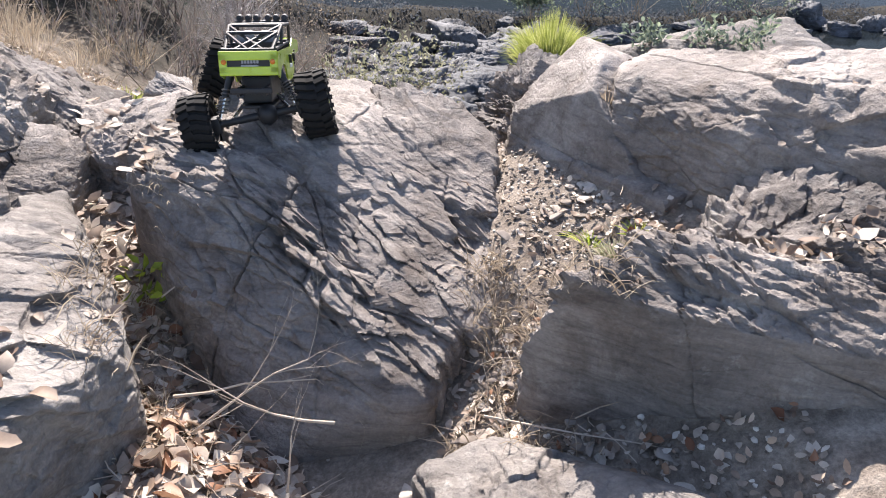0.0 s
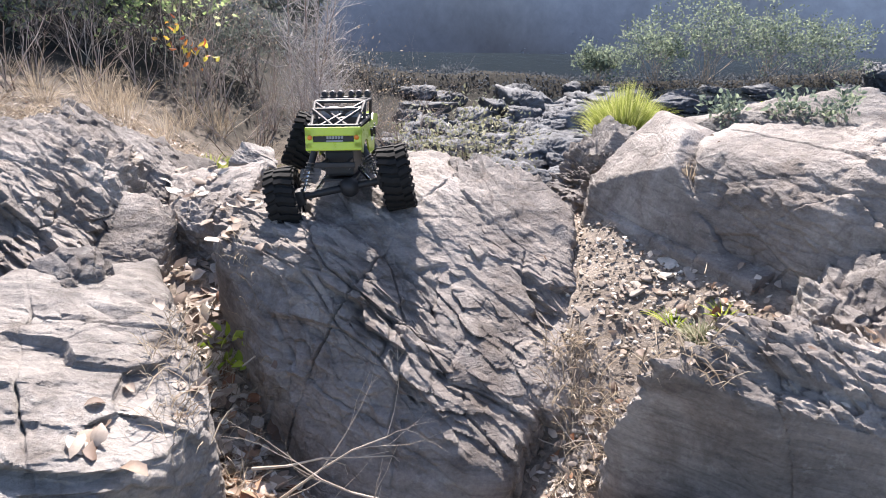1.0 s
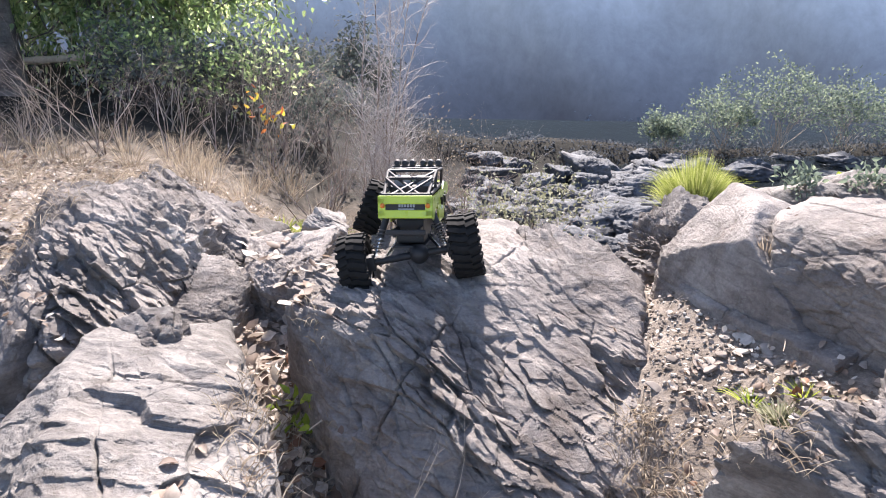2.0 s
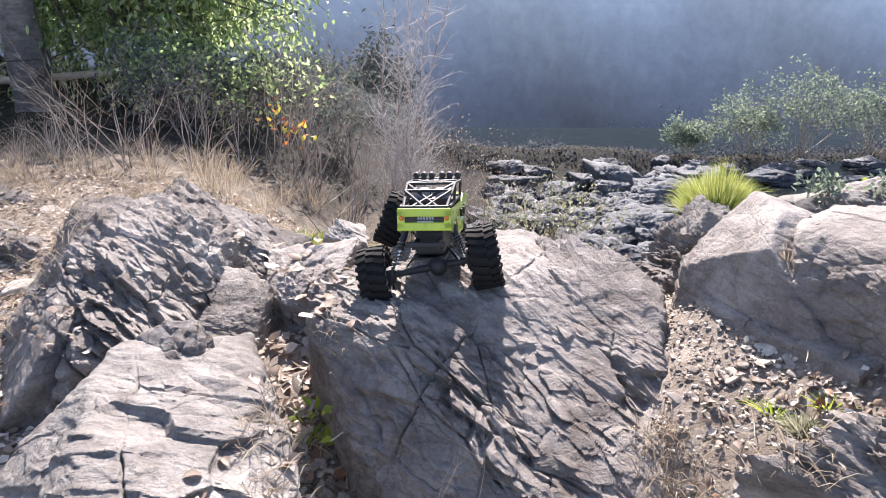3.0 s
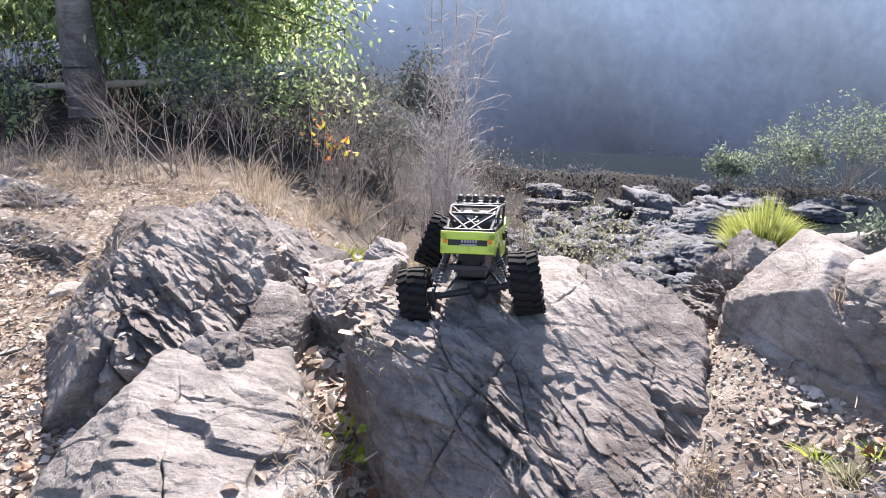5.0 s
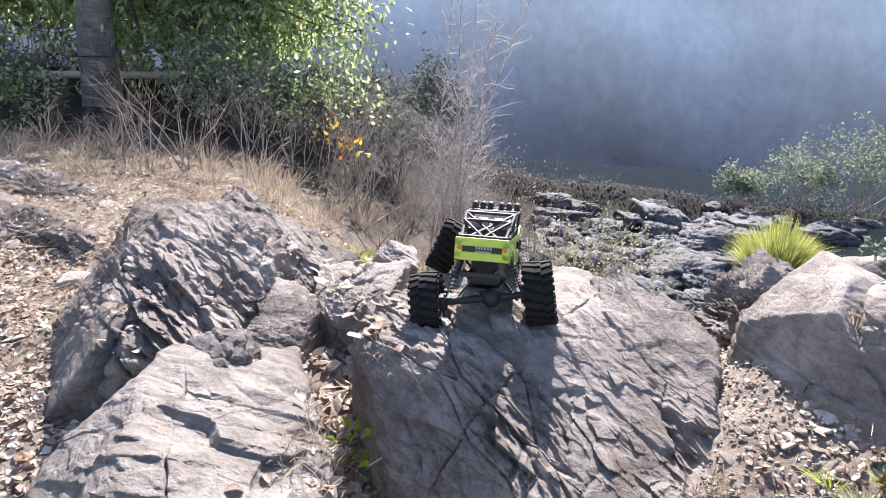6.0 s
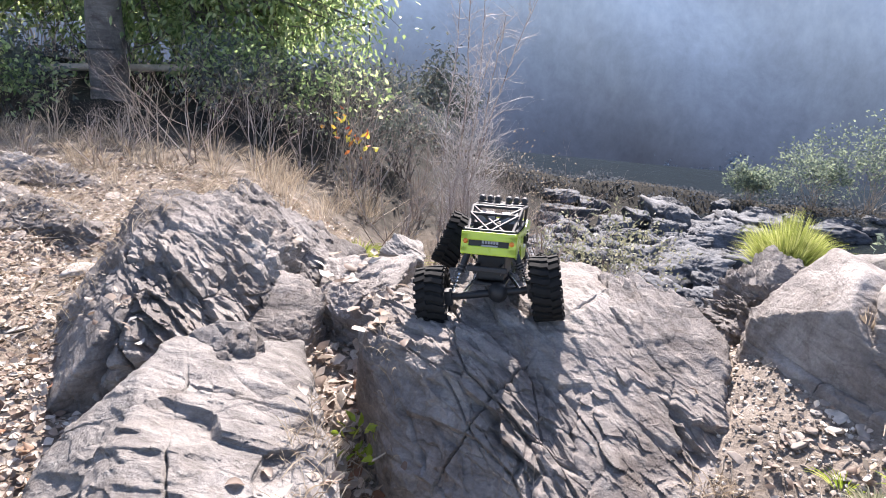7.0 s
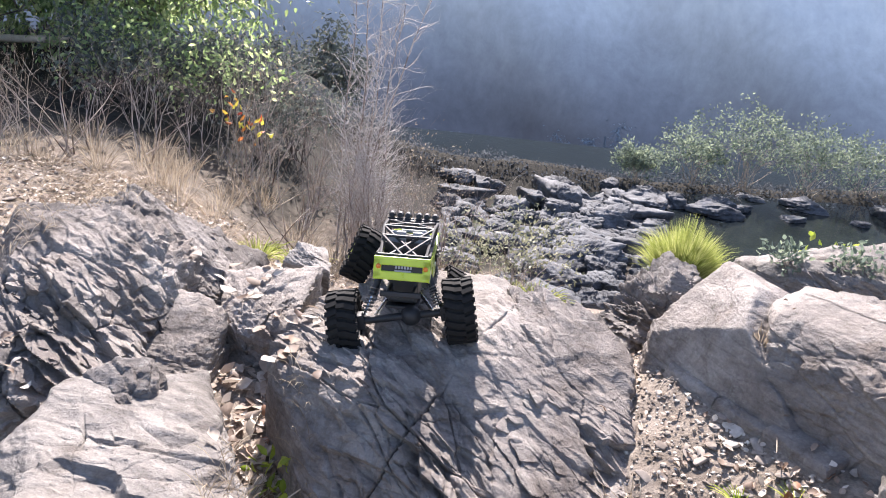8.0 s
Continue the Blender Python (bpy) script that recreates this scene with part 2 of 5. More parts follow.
def ground_height(x, y):
    x, y = np.asarray(x, dtype=float), np.asarray(y, dtype=float)
    z = -0.09 + 0.28 * ss(0.28, 0.85, x) * (1 - ss(1.45, 2.2, y)) + 0.09 * ss(-0.35, -0.9, x)
    z = z - 0.12 * ss(0.6, -0.6, y) - 0.11 * np.exp(-((x + 0.02) / 0.28) ** 2) * (1 - ss(0.95, 1.5, y))
    z = z + 0.06 * np.exp(-((x + 0.38) / 0.22) ** 2 - ((y - 1.65) / 0.3) ** 2)
    z = z + 0.13 * np.exp(-((x + 0.17) / 0.15) ** 2 - ((y - 0.78) / 0.22) ** 2)
    z = z + 0.105 * np.exp(-((x - 0.45) / 0.13) ** 2 - ((y - 1.27) / 0.30) ** 2)
    z = z + 0.055 * np.exp(-((x - 0.60) / 0.10) ** 2 - ((y - 1.52) / 0.22) ** 2)
    drop = y - 1.1 * ss(-0.2, -1.6, x)
    z = z - (0.50 * ss(2.0, 3.6, drop) + 0.42 * ss(3.2, 5.6, drop)) * (1 - 0.62 * ss(0.7, -1.6, x))
    near_shore = ss(-0.8, 0.6, x)
    z = z + 0.14 * ss(6.2, 6.6, y - 0.1 * x) - 8.0 * ss(7.6 - 1.0 * near_shore, 20 - 5 * near_shore, y - 0.1 * x)
    z = z + 0.14 * ss(1.9, 1.0, x - 0.17 * (y - 3)) * ss(3.6, 5.0, y) * (1 - ss(6.6, 7.4, y))
    z = z + 1.2 * ss(-5, -14, x) * (1 - ss(6, 12, y))
    return z


def ground_point(x, y, lift=0.0):
    p = np.array([[x, y, 0.0]])
    return float(ground_height(x, y) + ground_relief(p)[0] + lift)


def ground_relief(p):
    near = 1 - ss(6, 14, np.hypot(p[:, 0], p[:, 1] - 1))
    far = 1 - near
    return 0.020 * fbm(p * (4, 4, 1), 4, 5) + near * 0.007 * fbm(p * (22, 22, 1), 3, 8) + far * 0.25 * fbm(p * (0.5, 0.5, 1), 3, 11)


def build_ground():
    n = 420
    u = np.linspace(-1, 1, n)
    spread = np.sinh(u * 6.2) / np.sinh(6.2) * 320
    X, Y = np.meshgrid(spread + 0.1, spread + 1.5, indexing="ij")
    p = np.stack([X.ravel(), Y.ravel(), np.zeros(n * n)], -1)
    p[:, 2] = ground_height(p[:, 0], p[:, 1]) + ground_relief(p)
    i = np.arange(n - 1)
    a = (i[:, None] * n + i[None, :]).ravel()
    quads = np.stack([a, a + n, a + n + 1, a + 1], -1)
    ob = new("ground", mesh_from("ground", p, quads, SOIL))
    tagged(ob, "stony brown creek bank soil with dry leaf litter", "ground", "", "structure")


build_ground()

# ---- boulders ----
boulder("boulder", "large grey foliated boulder that the toy truck climbs", (0.069, 1.370, -0.069),
        [(0, -90, 0.40), (9, 0, 0.285), (-28, 0, 0.40), (-170, 85, 0.263), (-155, 0, 0.277), (123, 0, 0.42), (-128, 33, 0.267), (-12, 67, 0.307), (86, 0, 0.467),
         (161, 0, 0.366), (-99, 0, 0.443), (-121, 38, 0.283), (-40, 58, 0.34), (-30, 25, 0.44), (-63, 67, 0.224), (-125, 44, 0.272)],
        ROCK, 225, 3, soft=0.03, crag=0.012, step=0.0135, block=3.9, layers=11, grain=(215, -25), long=0.36, smooth_side=0.75, ledges=0.4, fissures=((150, 10, 0.02, 0.012), (20, 20, 0.1, 0.010)))
boulder("boulder", "rugged grey rock shoulder with slanting broken layers", (0.343, 1.372, 0.013),
        [(-178, 0, 0.175), (0, -90, 0.213), (-15, 0, 0.155), (37, 0, 0.290), (-99, 0, 0.329), (-36, 69, 0.153), (-97, 82, 0.154), (78, 0, 0.312), (-165, 54, 0.21), (-63, 67, 0.106)],
        ROCK, 165, 7, soft=0.05, crag=0.014, step=0.020, block=2.9, layers=10, grain=(215, -25), ledges=0.6, long=0.5)
boulder("boulder", "pale grey sloping rock slab with dark cracks", (-0.461, 1.041, -0.020),
        [(0, -90, 0.24), (-125, 0, 0.35), (40, 78, 0.185), (19, 0, 0.205), (123, 0, 0.319), (154, 0, 0.26), (-57, 83, 0.222), (-166, 0, 0.249), (-9, 0, 0.288),
         (169, 0, 0.255), (9, 64, 0.212), (-25, 0, 0.300), (-69, 0, 0.56), (19, 29, 0.238), (165, 40, 0.275), (-160, 50, 0.222)],
        ROCK_PALE, 200, 12, soft=0.03, crag=0.012, step=0.0105, layers=7, grain=(-105, -55), block=3.6, ledges=0.6, long=0.36, joints=0.55, fissures=((20, 10, 0.0, 0.02), (95, 20, 0.06, 0.012)))
# the ridge's shade is put into its darker stone colour
boulder("boulder", "craggy rock ridge with its shade put into a darker stone colour", (-0.699, 1.891, -0.011),
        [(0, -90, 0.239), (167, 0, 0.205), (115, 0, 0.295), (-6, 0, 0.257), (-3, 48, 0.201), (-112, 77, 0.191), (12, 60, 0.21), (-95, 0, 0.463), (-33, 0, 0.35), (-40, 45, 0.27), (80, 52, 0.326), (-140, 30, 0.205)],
        ROCK_DARK_SHADE, 165, 19, soft=0.04, crag=0.02, step=0.021, block=5.0, layers=13, grain=(-140, -35), ledges=0.85, long=0.45)
# flank darkened by the same stone colour where its slope catches too much sun
boulder("boulder", "smooth rock flank below the craggy ridge, coloured dark for its shade", (-0.835, 1.570, 0.042),
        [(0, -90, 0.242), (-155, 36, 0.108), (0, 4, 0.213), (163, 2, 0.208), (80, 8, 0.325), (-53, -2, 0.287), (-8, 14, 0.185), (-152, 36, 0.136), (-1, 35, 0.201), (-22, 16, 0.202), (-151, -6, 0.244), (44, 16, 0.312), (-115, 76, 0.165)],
        ROCK_DARK_SHADE, 110, 26, soft=0.025, crag=0.016, step=0.006, block=4.0, layers=12, grain=(215, -25), ledges=1.0)
boulder("boulder", "craggy grey rock ridge stepping down in broken plates", (-0.770, 1.600, 0.050),
        [(0, -90, 0.25), (-150, 31, 0.138), (-4, 3, 0.231), (90, -7, 0.378), (163, 2, 0.239), (105, 5, 0.353), (-14, 47, 0.194), (-150, 30, 0.175), (-70, 6, 0.329), (-148, -2, 0.27),
         (113, 34, 0.332), (-56, 13, 0.306), (36, 7, 0.39), (-32, 54, 0.203), (-109, 76, 0.176), (10, 57, 0.257)],
        ROCK, 165, 20, soft=0.03, crag=0.012, step=0.018, block=4.5, layers=13, grain=(-140, -35), ledges=0.85, long=0.45)
boulder("rock", "small pale angular rock on the crest", (-0.253, 2.075, 0.070),
        [(8, 0, 0.06), (0, -90, 0.1), (-108, 0, 0.057), (154, 0, 0.05), (11, 62, 0.054), (-115, 65, 0.056), (131, 0, 0.05)],
        ROCK_PALE, 36, 23, soft=0.05, crag=0.006, step=0.004, layers=30)
boulder("boulder", "blocky grey rock with a flat split face", (-0.340, 1.829, -0.015),
        [(-8, 0, 0.113), (0, -90, 0.135), (-141, 81, 0.115), (-176, 0, 0.12), (-146, 61, 0.108), (83, 0, 0.157), (-115, 0, 0.12), (-142, 0, 0.101), (-136, 39, 0.113)],
        ROCK, 70, 29, soft=0.04, crag=0.012, step=0.008, layers=14, ledges=0.5, long=0.6)
boulder("rock", "rounded dark rock lump on the pale slab", (-0.518, 1.313, 0.069),
        [(-127, 0, 0.05), (105, 0, 0.053), (-30, 0, 0.064), (0, -90, 0.119), (28, 0, 0.07), (120, 0, 0.056), (-34, 74, 0.1), (-104, 69, 0.098)],
        ROCK_DARK_SHADE, 40, 31, soft=0.14, crag=0.01, step=0.004, layers=20)
boulder("boulder", "massive smooth grey boulder with a pale top", (0.949, 1.210, 0.186),
        [(-33, 0, 0.60), (-156, 42, 0.190), (0, -90, 0.286), (40, 0, 0.167), (-150, 8, 0.150), (152, 0, 0.275), (160, 76, 0.223), (122, 0, 0.321)],
        ROCK, 130, 37, soft=0.025, crag=0.010, step=0.0055, layers=12, grain=(200, -65), smooth_side=0.6, ledges=0.5, long=0.5, fissures=((-33, 86, -0.030, 0.018), (20, 30, 0.10, 0.010)))
boulder("boulder", "grey boulder end with a sharp notch", (0.709, 1.508, 0.133),
        [(-30, 0, 0.20), (108, 0, 0.15), (0, -90, 0.233), (-157, 12, 0.091), (165, 5, 0.142), (173, 47, 0.139), (38, 0, 0.156), (0, 80, 0.236), (-60, 55, 0.20)],
        ROCK, 80, 41, soft=0.02, crag=0.006, step=0.004, layers=14, smooth_side=0.7, ledges=0.4, long=0.5, fissures=((0, 88, 0.024, 0.018),))
for x, y, z, reach, long, seed in ((0.655, 1.450, 0.100, 0.038, 0.075, 44), (0.705, 1.325, 0.105, 0.036, 0.066, 45), (0.765, 1.205, 0.115, 0.044, 0.072, 46)):
    boulder("rock", "grey base block below a dark split in the big boulder", (x, y, z),
            [(-157, 8, reach), (23, 0, 0.10), (0, -90, 0.12), (-67, 4, long), (113, 4, long), (-157, 80, 0.072), (-157, 48, reach + 0.028)],
            ROCK, 40, seed, soft=0.03, crag=0.006, step=0.004, layers=20, grain=(215, -25), smooth_side=0.5)
# the shaded look of this rock is in its darker stone colour
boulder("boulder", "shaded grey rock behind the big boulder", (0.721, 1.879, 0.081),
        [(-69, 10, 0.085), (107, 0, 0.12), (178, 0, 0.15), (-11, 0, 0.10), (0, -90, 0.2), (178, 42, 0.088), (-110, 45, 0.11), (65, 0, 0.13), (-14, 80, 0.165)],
        ROCK_DARK_SHADE, 60, 43, soft=0.03, crag=0.01, step=0.008, layers=20)
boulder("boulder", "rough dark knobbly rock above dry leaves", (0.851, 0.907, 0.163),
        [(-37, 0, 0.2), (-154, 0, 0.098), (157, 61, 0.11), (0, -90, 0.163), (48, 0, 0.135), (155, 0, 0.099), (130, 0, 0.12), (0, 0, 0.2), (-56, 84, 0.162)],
        ROCK_DARK_SHADE, 90, 47, soft=0.08, crag=0.02, step=0.008, layers=15, ledges=0.5, long=0.6)
boulder("boulder", "long grey rock with a weathered shaded face", (0.780, 0.660, 0.088),
        [(0, -90, 0.188), (-114, 3, 0.073), (75, 5, 0.168), (-9, -1, 0.355), (-53, 78, 0.186), (-126, -8, 0.096), (-162, -15, 0.320), (-105, 66, 0.166), (115, 18, 0.309), (144, 1, 0.425), (58, 76, 0.206)],
        ROCK, 130, 53, soft=0.022, crag=0.012, step=0.009, layers=18, grain=(215, -40), smooth_side=0.85, ledges=0.7, long=0.4, fissures=((-35, 20, -0.15, 0.02), (-60, 70, 0.12, 0.012)))
boulder("rock", "flat pale rock slab half sunk in the ground", (0.356, 0.629, -0.043),
        [(-110, 0, 0.12), (-20, 0, 0.22), (38, 0, 0.13), (123, 74, 0.1), (0, -90, 0.157), (106, 0, 0.125), (-170, 0, 0.15), (59, 47, 0.105)],
        ROCK_PALE, 60, 59, soft=0.06, crag=0.008, step=0.006, layers=18)
boulder("boulder", "low pale rock on the far side of the path", (1.30, 1.98, 0.13),
        [(0, -90, 0.3), (0, 0, 0.42), (180, 5, 0.26), (-90, 20, 0.16), (90, 0, 0.2), (-80, 78, 0.15), (120, 70, 0.16), (-140, 40, 0.2)],
        ROCK_PALE, 60, 61, soft=0.06, crag=0.012, step=0.008, layers=20)
boulder("rock", "low weathered rock ledge in the dry grass", (-1.52, 2.25, -0.02),
        [(0, -90, 0.2), (0, 0, 0.3), (180, 0, 0.4), (-90, 20, 0.13), (90, 0, 0.2), (-100, 80, 0.075), (60, 65, 0.1)],
        ROCK_DARK_SHADE, 50, 67, soft=0.07, crag=0.02, step=0.012, layers=30, grain=(60, 70))
boulder("rock", "small weathered rock ledge in the dry grass", (-1.75, 2.75, -0.03),
        [(0, -90, 0.2), (0, 0, 0.24), (180, 0, 0.3), (-90, 20, 0.1), (90, 0, 0.16), (-100, 80, 0.06), (60, 65, 0.09)],
        ROCK, 44, 71, soft=0.07, crag=0.02, step=0.012, layers=30, grain=(60, 70))
boulder("rock", "low grey rock shelf under the craggy ridge", (-0.52, 1.58, -0.02),
        [(0, -90, 0.2), (0, 0, 0.11), (180, 0, 0.16), (-90, 10, 0.12), (90, 0, 0.2), (-80, 70, 0.085), (-20, 45, 0.10), (-140, 50, 0.11)],
        ROCK, 60, 73, soft=0.05, crag=0.014, step=0.010, layers=20, grain=(60, 60))

# ---- backdrop and water ----
def build_backdrop():
    m, nt, b = shader("painted_haze_woods", 1.0, 0, 0.0)
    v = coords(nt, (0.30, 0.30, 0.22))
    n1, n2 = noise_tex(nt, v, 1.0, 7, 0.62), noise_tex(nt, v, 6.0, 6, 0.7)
    # blue-grey of the far haze, put into the woods' colour
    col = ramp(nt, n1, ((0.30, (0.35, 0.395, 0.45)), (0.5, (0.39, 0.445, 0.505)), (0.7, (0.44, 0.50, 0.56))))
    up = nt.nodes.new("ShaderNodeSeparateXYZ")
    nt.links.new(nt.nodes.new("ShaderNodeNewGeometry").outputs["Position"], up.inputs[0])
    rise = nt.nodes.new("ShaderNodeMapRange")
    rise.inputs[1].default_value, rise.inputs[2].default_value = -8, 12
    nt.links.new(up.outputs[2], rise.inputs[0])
    # haze painted by height: dark foot, bright middle, dark top mirrored in the water
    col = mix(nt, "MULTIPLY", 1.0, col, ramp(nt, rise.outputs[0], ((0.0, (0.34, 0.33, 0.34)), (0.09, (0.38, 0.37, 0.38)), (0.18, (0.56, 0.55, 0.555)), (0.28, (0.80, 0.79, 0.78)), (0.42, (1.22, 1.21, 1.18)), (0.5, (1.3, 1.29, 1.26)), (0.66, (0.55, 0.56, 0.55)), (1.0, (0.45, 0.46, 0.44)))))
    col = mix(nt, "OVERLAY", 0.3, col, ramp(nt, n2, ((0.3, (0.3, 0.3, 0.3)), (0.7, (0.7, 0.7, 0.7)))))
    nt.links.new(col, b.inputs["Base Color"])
    # weak glow lifts the painted haze; the hillside is no light source
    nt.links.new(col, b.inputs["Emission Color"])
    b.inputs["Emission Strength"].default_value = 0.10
    n = 48
    ang = np.radians(np.linspace(-62, 62, n))
    verts, faces = [], []
    for i, a in enumerate(ang):
        for j in range(13):
            up = j / 12
            r = 34 + 10 * up + 1.5 * math.sin(i * 0.9 + j)
            verts.append((r * math.sin(a), r * math.cos(a), -12 + 25 * up + (0.8 * math.sin(i * 1.7) if j == 12 else 0)))
    for i in range(n - 1):
        for j in range(12):
            k = i * 13 + j
            faces.append((k, k + 13, k + 14, k + 1))
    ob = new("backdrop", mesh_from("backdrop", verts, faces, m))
    tagged(ob, "wooded hillside across the creek, painted in blue haze", "hillside", "", "structure")


def build_water():
    m, nt, b = shader("creek_water", 0.05, 0, 0.22)
    b.inputs["Base Color"].default_value = (0.012, 0.016, 0.018, 1)
    bump(nt, b, ((noise_tex(nt, coords(nt), 5, 4, 0.6), 0.03, 0.10), (noise_tex(nt, coords(nt), 28, 3, 0.6), 0.006, 0.15)))
    xs, ys = np.linspace(-0.9, 22, 63), np.linspace(4.0, 8.4, 26)
    verts = [(x, y, -0.90) for x in xs for y in ys]
    faces = [(i * 26 + j, (i + 1) * 26 + j, (i + 1) * 26 + j + 1, i * 26 + j + 1) for i in range(62) for j in range(25)]
    ob = new("water", mesh_from("water", verts, faces, m))
    tagged(ob, "dark still creek water with soft ripples", "water", "", "structure")


build_backdrop()
build_water()


# ---- helpers for plants and pieces ----
def segments_mesh(name, segs, material, sides=4):
    """Thin round sticks as one mesh: rows of (start, end, start radius, end radius)."""
    a = np.array([s[0] for s in segs], dtype=float)
    b = np.array([s[1] for s in segs], dtype=float)
    r0, r1 = np.array([s[2] for s in segs]), np.array([s[3] for s in segs])
    d = b - a
    d /= np.maximum(np.linalg.norm(d, axis=1, keepdims=True), 1e-9)
    ref = np.where(np.abs(d[:, 2:3]) > 0.8, np.array([[1.0, 0, 0]]), np.array([[0, 0, 1.0]]))
    u = np.cross(d, ref)
    u /= np.linalg.norm(u, axis=1, keepdims=True)
    v = np.cross(d, u)
    rings = []
    for p, r in ((a, r0), (b, r1)):
        for k in range(sides):
            t = 2 * math.pi * k / sides
            rings.append(p + (u * math.cos(t) + v * math.sin(t)) * r[:, None])
    verts = np.stack(rings, 1).reshape(-1, 3)
    base = np.arange(len(segs))[:, None] * 2 * sides
    quads = [np.concatenate([base + k, base + (k + 1) % sides, base + sides + (k + 1) % sides, base + sides + k], 1) for k in range(sides)]
    return mesh_from(name, verts, np.concatenate(quads), material)


def leaves_mesh(name, at, way, up, length, width, material, curl=0.2):
    """Pointed leaves folded along the midrib: places, directions and face normals, lengths and widths."""
    at, way, up = np.array(at, dtype=float), np.array(way, dtype=float), np.array(up, dtype=float)
    way /= np.linalg.norm(way, axis=1, keepdims=True)
    side = np.cross(way, up)
    side /= np.maximum(np.linalg.norm(side, axis=1, keepdims=True), 1e-9)
    nrm = np.cross(side, way)
    L, W = np.array(length)[:, None], np.array(width)[:, None]
    pts = [at, at + way * L * 0.35 + side * W * 0.5 + nrm * W * curl, at + way * L * 0.4, at + way * L * 0.35 - side * W * 0.5 + nrm * W * curl,
           at + way * L * 0.72 + side * W * 0.34 + nrm * W * curl * 0.5, at + way * L * 0.72 - side * W * 0.34 + nrm * W * curl * 0.5, at + way * L - nrm * W * curl]
    verts = np.stack(pts, 1).reshape(-1, 3)
    base = np.arange(len(at))[:, None] * 7
    tris = [np.concatenate([base + i, base + j, base + k], 1) for i, j, k in ((0, 2, 1), (0, 3, 2), (1, 2, 4), (3, 5, 2), (2, 6, 4), (2, 5, 6))]
    return mesh_from(name, verts, np.concatenate(tris), material)


def blades_mesh(name, roots, tips, bend, width, material):
    """Grass blades that bow over: roots, tips, sideways bend and widths."""
    roots, tips, bend = np.array(roots, dtype=float), np.array(tips, dtype=float), np.array(bend, dtype=float)
    w = np.array(width)[:, None]
    d = tips - roots
    side = np.cross(d, np.array([[0.3, 1.0, 0.2]]))
    side /= np.maximum(np.linalg.norm(side, axis=1, keepdims=True), 1e-9)
    rows = []
    for t, k in ((0, 0.7), (0.35, 1.0), (0.7, 0.7), (1.0, 0.08)):
        c = roots + d * t + bend * (4 * t * (1 - t))
        rows += [c - side * w * k * 0.5, c + side * w * k * 0.5]
    verts = np.stack(rows, 1).reshape(-1, 3)
    base = np.arange(len(roots))[:, None] * 8
    quads = [np.concatenate([base + i, base + i + 1, base + i + 3, base + i + 2], 1) for i in (0, 2, 4)]
    return mesh_from(name, verts, np.concatenate(quads), material)


def piece(name, mesh, parent, label="", kind=""):
    ob = new(name, mesh)
    ob.parent = parent
    return tagged(ob, label, "", "", kind)


STRAW = random_material("straw", ((0.0, (0.19, 0.15, 0.11)), (0.5, (0.33, 0.27, 0.20)), (1.0, (0.50, 0.43, 0.33))), 0.8, 0.15, 0.35)
TWIG = random_material("dry_twig", ((0.0, (0.17, 0.13, 0.108)), (0.5, (0.33, 0.275, 0.24)), (1.0, (0.54, 0.47, 0.42))), 0.85, 0.15)
TWIG_PALE = random_material("pale_twig", ((0.0, (0.32, 0.26, 0.20)), (1.0, (0.55, 0.47, 0.38))), 0.8, 0.2)
TWIG_GREY = random_material("grey_twig", ((0.0, (0.36, 0.33, 0.31)), (1.0, (0.66, 0.62, 0.59))), 0.85, 0.15)
BARK = rock_material("bark", (0.085, 0.076, 0.069), (0.15, 0.135, 0.124), (0.25, 0.226, 0.205), (0, 0, 0), 0.1)
LEAF = random_material("green_leaf", ((0.0, (0.14, 0.21, 0.09)), (0.45, (0.29, 0.40, 0.16)), (0.8, (0.47, 0.57, 0.26)), (1.0, (0.64, 0.68, 0.36))), 0.28, 0.7, 0.65)
# pale greyish green: haze over the bank is mixed into this leaf colour
LEAF_HAZY = random_material("haze_pale_leaf", ((0.0, (0.13, 0.165, 0.14)), (0.6, (0.20, 0.25, 0.185)), (1.0, (0.38, 0.44, 0.29))), 0.7, 0.15, 0.45)
# dark leaf copy with the shade of the woods in its colour
LEAF_SHADE = random_material("shade_dark_leaf", ((0.0, (0.085, 0.10, 0.09)), (0.6, (0.12, 0.14, 0.125)), (1.0, (0.19, 0.21, 0.16))), 0.8, 0.15, 0.35)
# blue-dark leaf copy: haze and shade of the far bank in one colour
LEAF_BLUE = random_material("shade_blue_leaf", ((0.0, (0.075, 0.085, 0.10)), (0.6, (0.095, 0.106, 0.122)), (1.0, (0.125, 0.138, 0.145))), 0.95, 0.03, 0.5)
LEAF_GREY = random_material("silvery_leaf", ((0.0, (0.14, 0.15, 0.09)), (0.5, (0.27, 0.275, 0.18)), (1.0, (0.48, 0.475, 0.35))), 0.6, 0.3, 0.35)
LEAF_LIME = random_material("lime_leaf", ((0.0, (0.16, 0.24, 0.03)), (0.6, (0.34, 0.42, 0.06)), (1.0, (0.52, 0.56, 0.12))), 0.5, 0.3, 0.5)
LEAF_AUTUMN = random_material("autumn_leaf", ((0.0, (0.62, 0.10, 0.05)), (0.35, (0.66, 0.30, 0.07)), (0.6, (0.62, 0.50, 0.07)), (1.0, (0.50, 0.52, 0.10))), 0.5, 0.3, 0.5)
GRASS = random_material("fresh_grass", ((0.0, (0.15, 0.19, 0.04)), (0.6, (0.30, 0.34, 0.09)), (1.0, (0.55, 0.55, 0.24))), 0.5, 0.35, 0.5)


def rnd(a, b):
    return random.uniform(a, b)


def direction(spread=1.0):
    v = Vector((random.gauss(0, 1), random.gauss(0, 1), random.gauss(0, 1) * spread))
    return v.normalized()


